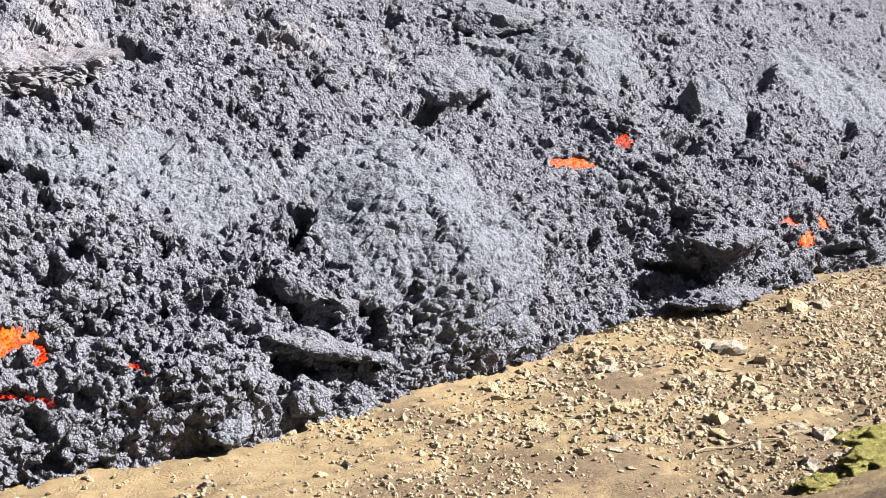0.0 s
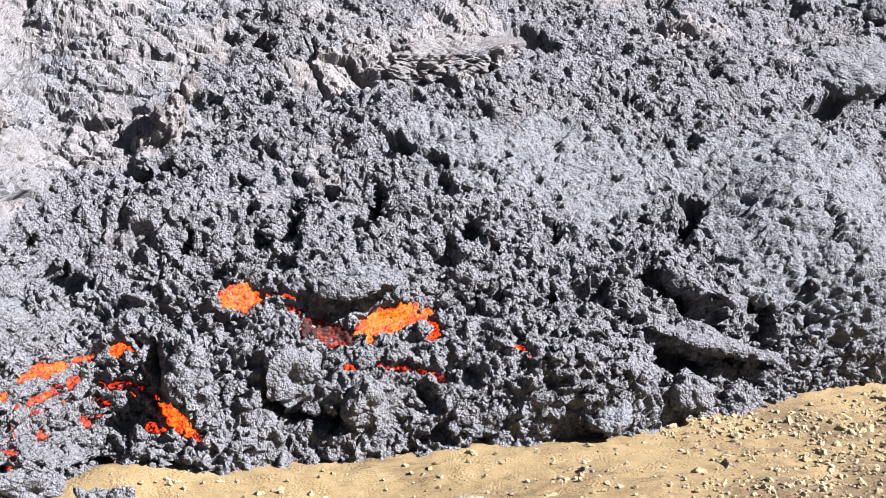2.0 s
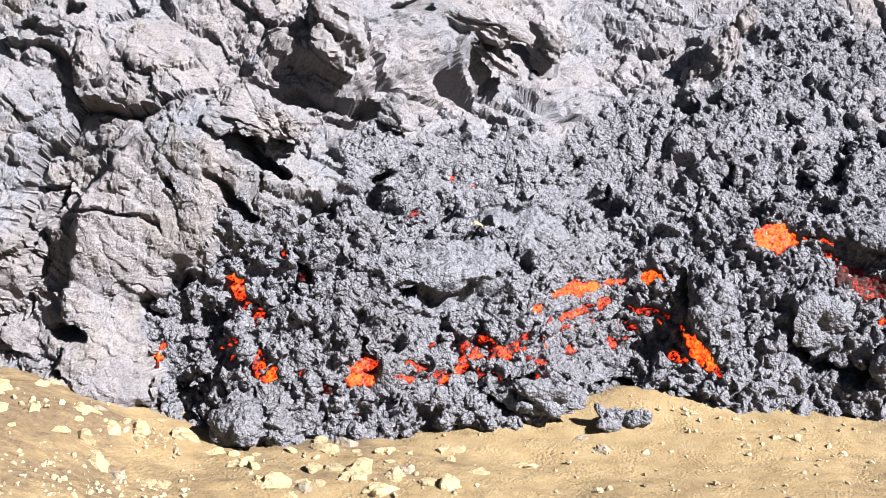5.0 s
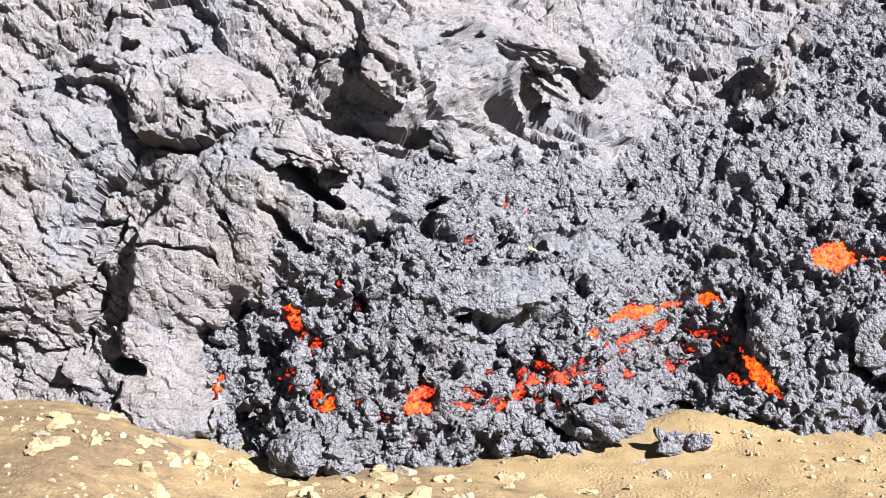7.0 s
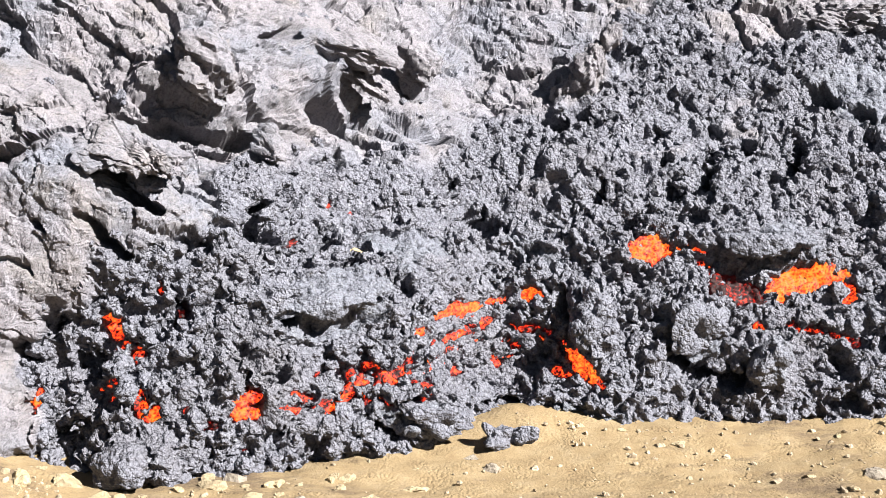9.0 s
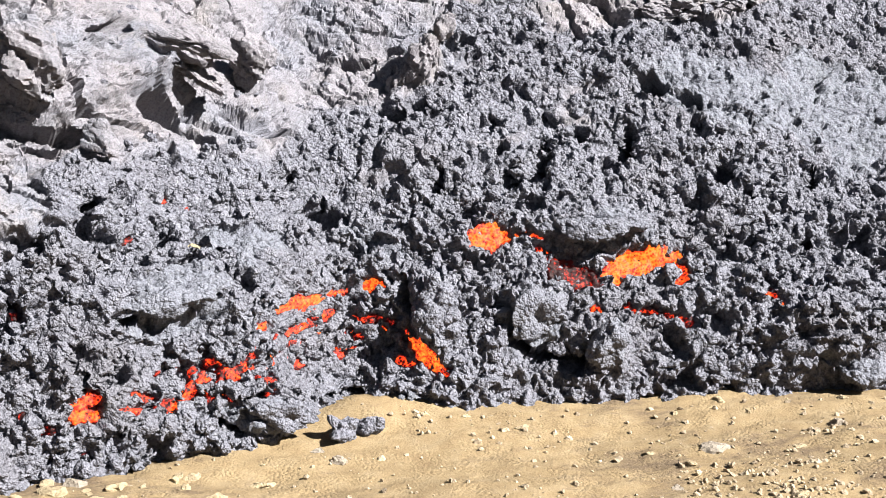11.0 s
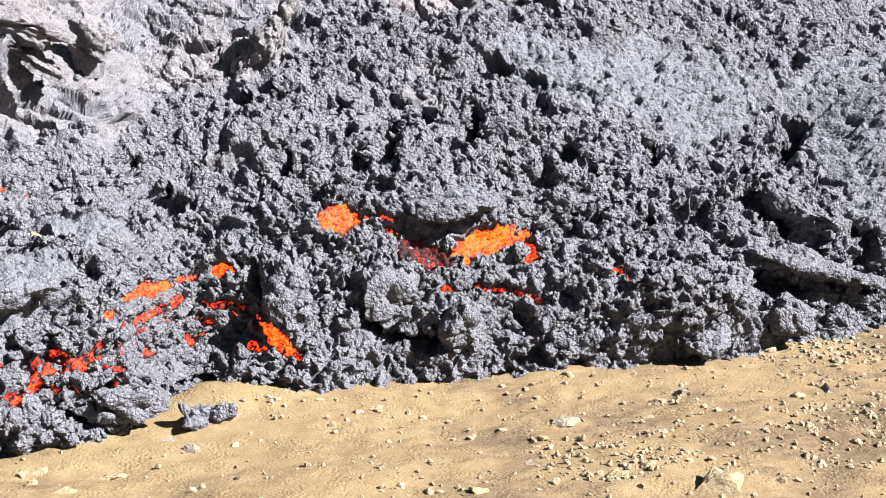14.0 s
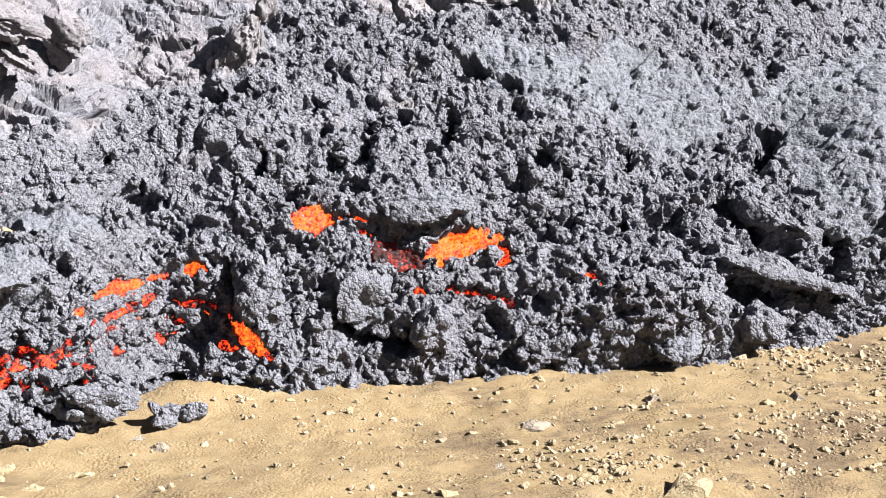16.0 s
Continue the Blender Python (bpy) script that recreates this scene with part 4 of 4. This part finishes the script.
for p, size, spin, k, q in zip(seats, sizes, spins, r.integers(0, 8, len(sizes)), zip(x, s)):
    ob = part("clinker", ROUGH_MESHES[k], lobe_at(*q))
    ob.matrix_basis = Matrix.LocRotScale(p, Matrix(spin.tolist()).to_quaternion(), (size,) * 3)

# ---- stones on the ground ----
rng = np.random.default_rng(8)
SHARDS = [rock(k + 50, 2, 0.35, 7, (1, rng.uniform(0.7, 1), rng.uniform(0.5, 0.8))) for k in range(10)]
COBBLES = [rock(k + 90, 3, 0.3, 8, (1, rng.uniform(0.65, 1), rng.uniform(0.45, 0.75))) for k in range(10)]
CHIPS = [rock(k + 70, 1, 0.25, 5, (1, rng.uniform(0.7, 1), rng.uniform(0.5, 0.8))) for k in range(10)]
SHARD_MESHES = [[mesh_from("stone", v, f, mat, False) for v, f in COBBLES] for mat in (PALE_STONE, GREY_STONE)]


def ground_seats(n, seed, patchy):
    r = np.random.default_rng(seed)
    x, y = r.uniform(-7, 26, n * 6), r.uniform(7.5, 16, n * 6)
    dense = 0.045 + patchy * np.clip(0.8 * fbm(x / 1.6, y / 1.2, 400, 3) + (x - 6.5) * 0.07 + (y < 11) * 0.2 + 0.6 * ramp(-x, 0.5, 2.5) * (y < 12), 0, 1)
    ok = np.nonzero((y < foot(x) - 0.12) & (r.uniform(0, 1, n * 6) < dense))[0][:n]
    return x[ok], y[ok], r


x, y, r = ground_seats(24000, 21, 0.9)
size = 0.008 + 0.04 * r.uniform(0, 1, len(x)) ** 2.2
v, f = heap(CHIPS, np.stack([x, y, ground_height(x, y) + size * 0.2], -1), size, turns(r, len(x)), r.integers(0, 10, len(x)))
tagged(new("gravel", mesh_from("gravel", v, f, RUBBLE_STONE, False)), "tan and grey gravel strewn over dry earth", "gravel", kind="stuff")
x, y, r = ground_seats(5000, 23, 0.95)
size = 0.018 + 0.075 * r.uniform(0, 1, len(x)) ** 2.0 * np.interp(x, [6, 14], [0.6, 1.3])
v, f = heap(SHARDS, np.stack([x, y, ground_height(x, y) - size * 0.1], -1), size, turns(r, len(x)), r.integers(0, 10, len(x)))
tagged(new("rubble_stones", mesh_from("rubble_stones", v, f, RUBBLE_STONE, False)), "small angular grey-tan stones strewn over dry earth", "stones", kind="stuff")


def ground_stone(x, y, size, turn, mesh, label):
    ob = new("stone", mesh)
    z = float(ground_height(np.array([x]), np.array([y]))[0])
    ob.matrix_basis = Matrix.LocRotScale((x, y, z - size * 0.08), Euler(turn), (size * 1.15,) * 3)
    tagged(ob, label, "stone", "stones on the ground")


# the stones that stand out: x, y, half width, pale or grey
STONES = (
    (-3.16, 11.8, 0.10, 0), (-3.51, 11.46, 0.10, 0), (-2.18, 11.95, 0.13, 0), (-1.61, 11.47, 0.14, 0), (-0.5, 11.3, 0.17, 0), (-0.2, 11.2, 0.14, 0),
    (0.25, 11.02, 0.15, 0), (0.98, 11.83, 0.13, 0), (-4.49, 14.0, 0.15, 0), (-0.96, 12.1, 0.08, 0), (1.78, 12.18, 0.09, 1), (-2.28, 11.99, 0.12, 0),
    (5.41, 11.43, 0.16, 1), (6.18, 11.22, 0.07, 0), (4.98, 11.08, 0.07, 0), (5.19, 9.95, 0.11, 0), (5.88, 9.43, 0.23, 0), (3.92, 10.09, 0.1, 0),
    (6.83, 11.63, 0.09, 1), (7.91, 11.13, 0.09, 0), (0.54, 11.4, 0.1, 0), (16.1, 12.05, 0.34, 1), (11.7, 12.37, 0.13, 0), (10.81, 12.32, 0.12, 0),
)
STONES_FAR = (
    (14.84, 13.43, 0.12, 0), (13.82, 9.32, 0.13, 0), (14.2, 9.04, 0.17, 0), (14.17, 10.08, 0.15, 0), (12.26, 9.26, 0.12, 0), (19.14, 12.93, 0.32, 0),
    (20.0, 12.98, 0.26, 1), (14.5, 11.18, 0.12, 0), (13.8, 12.01, 0.12, 0), (11.95, 12.04, 0.1, 1), (11.73, 9.58, 0.1, 0), (12.1, 7.9, 0.2, 1), (12.5, 7.75, 0.14, 1),
)
STONES_WEST = (
    (-0.75, 11.35, 0.1, 0), (-0.55, 11.15, 0.12, 0), (-0.1, 11.35, 0.08, 1), (0.1, 11.1, 0.1, 0), (-0.9, 11.05, 0.07, 0), (-1.9, 11.7, 0.1, 0), (-2.6, 11.6, 0.09, 0),
    (-3.0, 11.3, 0.12, 0), (-1.2, 11.8, 0.07, 0), (-3.6, 12.1, 0.08, 0), (-0.3, 10.9, 0.16, 0), (-3.9, 11.6, 0.1, 0), (-3.3, 12.6, 0.07, 0), (-2.5, 12.2, 0.06, 0),
)
r = np.random.default_rng(57)
STREWN_WEST = tuple((r.uniform(-4.3, 0.6), r.uniform(10.7, 12.1), 0.045 + 0.11 * r.uniform() ** 1.8, int(r.uniform() < 0.2)) for _ in range(46))
STREWN_EAST = tuple((r.uniform(10.5, 17), r.uniform(8.2, 12.8), 0.06 + 0.14 * r.uniform() ** 2, int(r.uniform() < 0.35)) for _ in range(76))
r = np.random.default_rng(31)
RIM = [(x, float(foot(np.array([x]))[0]) - r.uniform(0.15, 0.55), r.uniform(0.03, 0.08), int(r.uniform() < 0.3)) for x in r.uniform(-4, 20, 44)]
for x, y, size, grey in STONES + STONES_FAR + STONES_WEST + STREWN_WEST + STREWN_EAST + tuple(RIM):
    ground_stone(x, y, size, (r.uniform(-0.3, 0.3), r.uniform(-0.3, 0.3), r.uniform(0, 6.28)), SHARD_MESHES[grey][int(r.integers(0, 10))],
                 "angular grey stone lying on dry earth" if grey else "angular pale tan stone lying on dry earth")
x, y, r = ground_seats(90, 22, 0.9)
size = 0.035 + 0.1 * r.uniform(0, 1, len(x)) ** 2.2
for i in range(len(x)):
    grey = int(r.uniform() < 0.3)
    ground_stone(x[i], y[i], size[i], (r.uniform(-0.4, 0.4), r.uniform(-0.4, 0.4), r.uniform(0, 6.28)), SHARD_MESHES[grey][int(r.integers(0, 10))],
                 "small grey stone on dry earth" if grey else "small pale tan stone on dry earth")
# a pale stone lodged in the rubble of the front
a, b = np.array([0.6]), np.array([2.18])
ob = new("stone", SHARD_MESHES[0][3])
ob.matrix_basis = Matrix.LocRotScale(plain(a, b)[0] + outward(a, b)[0] * (float(crust(a, b)[0][0]) + 0.13), Euler((0.3, 0.2, 0.5)), (0.1, 0.1, 0.1))
tagged(ob, "pale yellow stone lodged in dark lava rubble", "stone")
# two clinkers that rolled off the front
for x, y, size, k in ((1.9, 12.68, 0.18, 1), (2.17, 12.76, 0.13, 3)):
    ob = new("fallen_clinker", ROUGH_MESHES[k])
    ob.matrix_basis = Matrix.LocRotScale((x, y, float(ground_height(np.array([x]), np.array([y]))[0]) + size * 0.5), Euler((0.3 * k, 0.2, k)), (size,) * 3)
    tagged(ob, "dark clinkery lava lump fallen onto tan earth", "lava lump", "fallen clinkers")

# ---- moss and a dry stem ----
for k, (x, y, a, b, c) in enumerate(((13.35, 7.9, 0.5, 0.35, 0.16), (12.3, 7.2, 0.55, 0.3, 0.16), (11.5, 7.35, 0.35, 0.2, 0.08))):
    v, f = ball(5)
    v = v * (1 + 0.35 * np.array([noise.fractal(Vector(p) * 1.8 + Vector((k * 5, 0, 0)), 0.8, 2.1, 5) for p in v]))[:, None] * (a, b, c)
    ob = new("moss_cushion", mesh_from("moss_cushion", v, f, MOSS))
    ob.location = (x, y, float(ground_height(np.array([x]), np.array([y]))[0]))
    tagged(ob, "yellow-green moss cushion on stony ground", "moss", "moss cushions")
stem = bpy.data.curves.new("dry_stem", "CURVE")
stem.dimensions, stem.bevel_depth = "3D", 0.012
line = stem.splines.new("POLY")
line.points.add(11)
for i, q in enumerate(line.points):
    x, y = 11.58 + 1.72 * i / 11, 9.05 - 0.71 * i / 11 + 0.06 * math.sin(i * 0.9)
    q.co = (x, y, float(ground_height(np.array([x]), np.array([y]))[0]) + 0.03 + 0.02 * math.sin(i * 1.7), 1)
    q.radius = 1 - 0.06 * i
stem.materials.append(STRAW)
tagged(new("dry_stem", stem), "thin dry bent plant stem lying among stones", "plant stem")
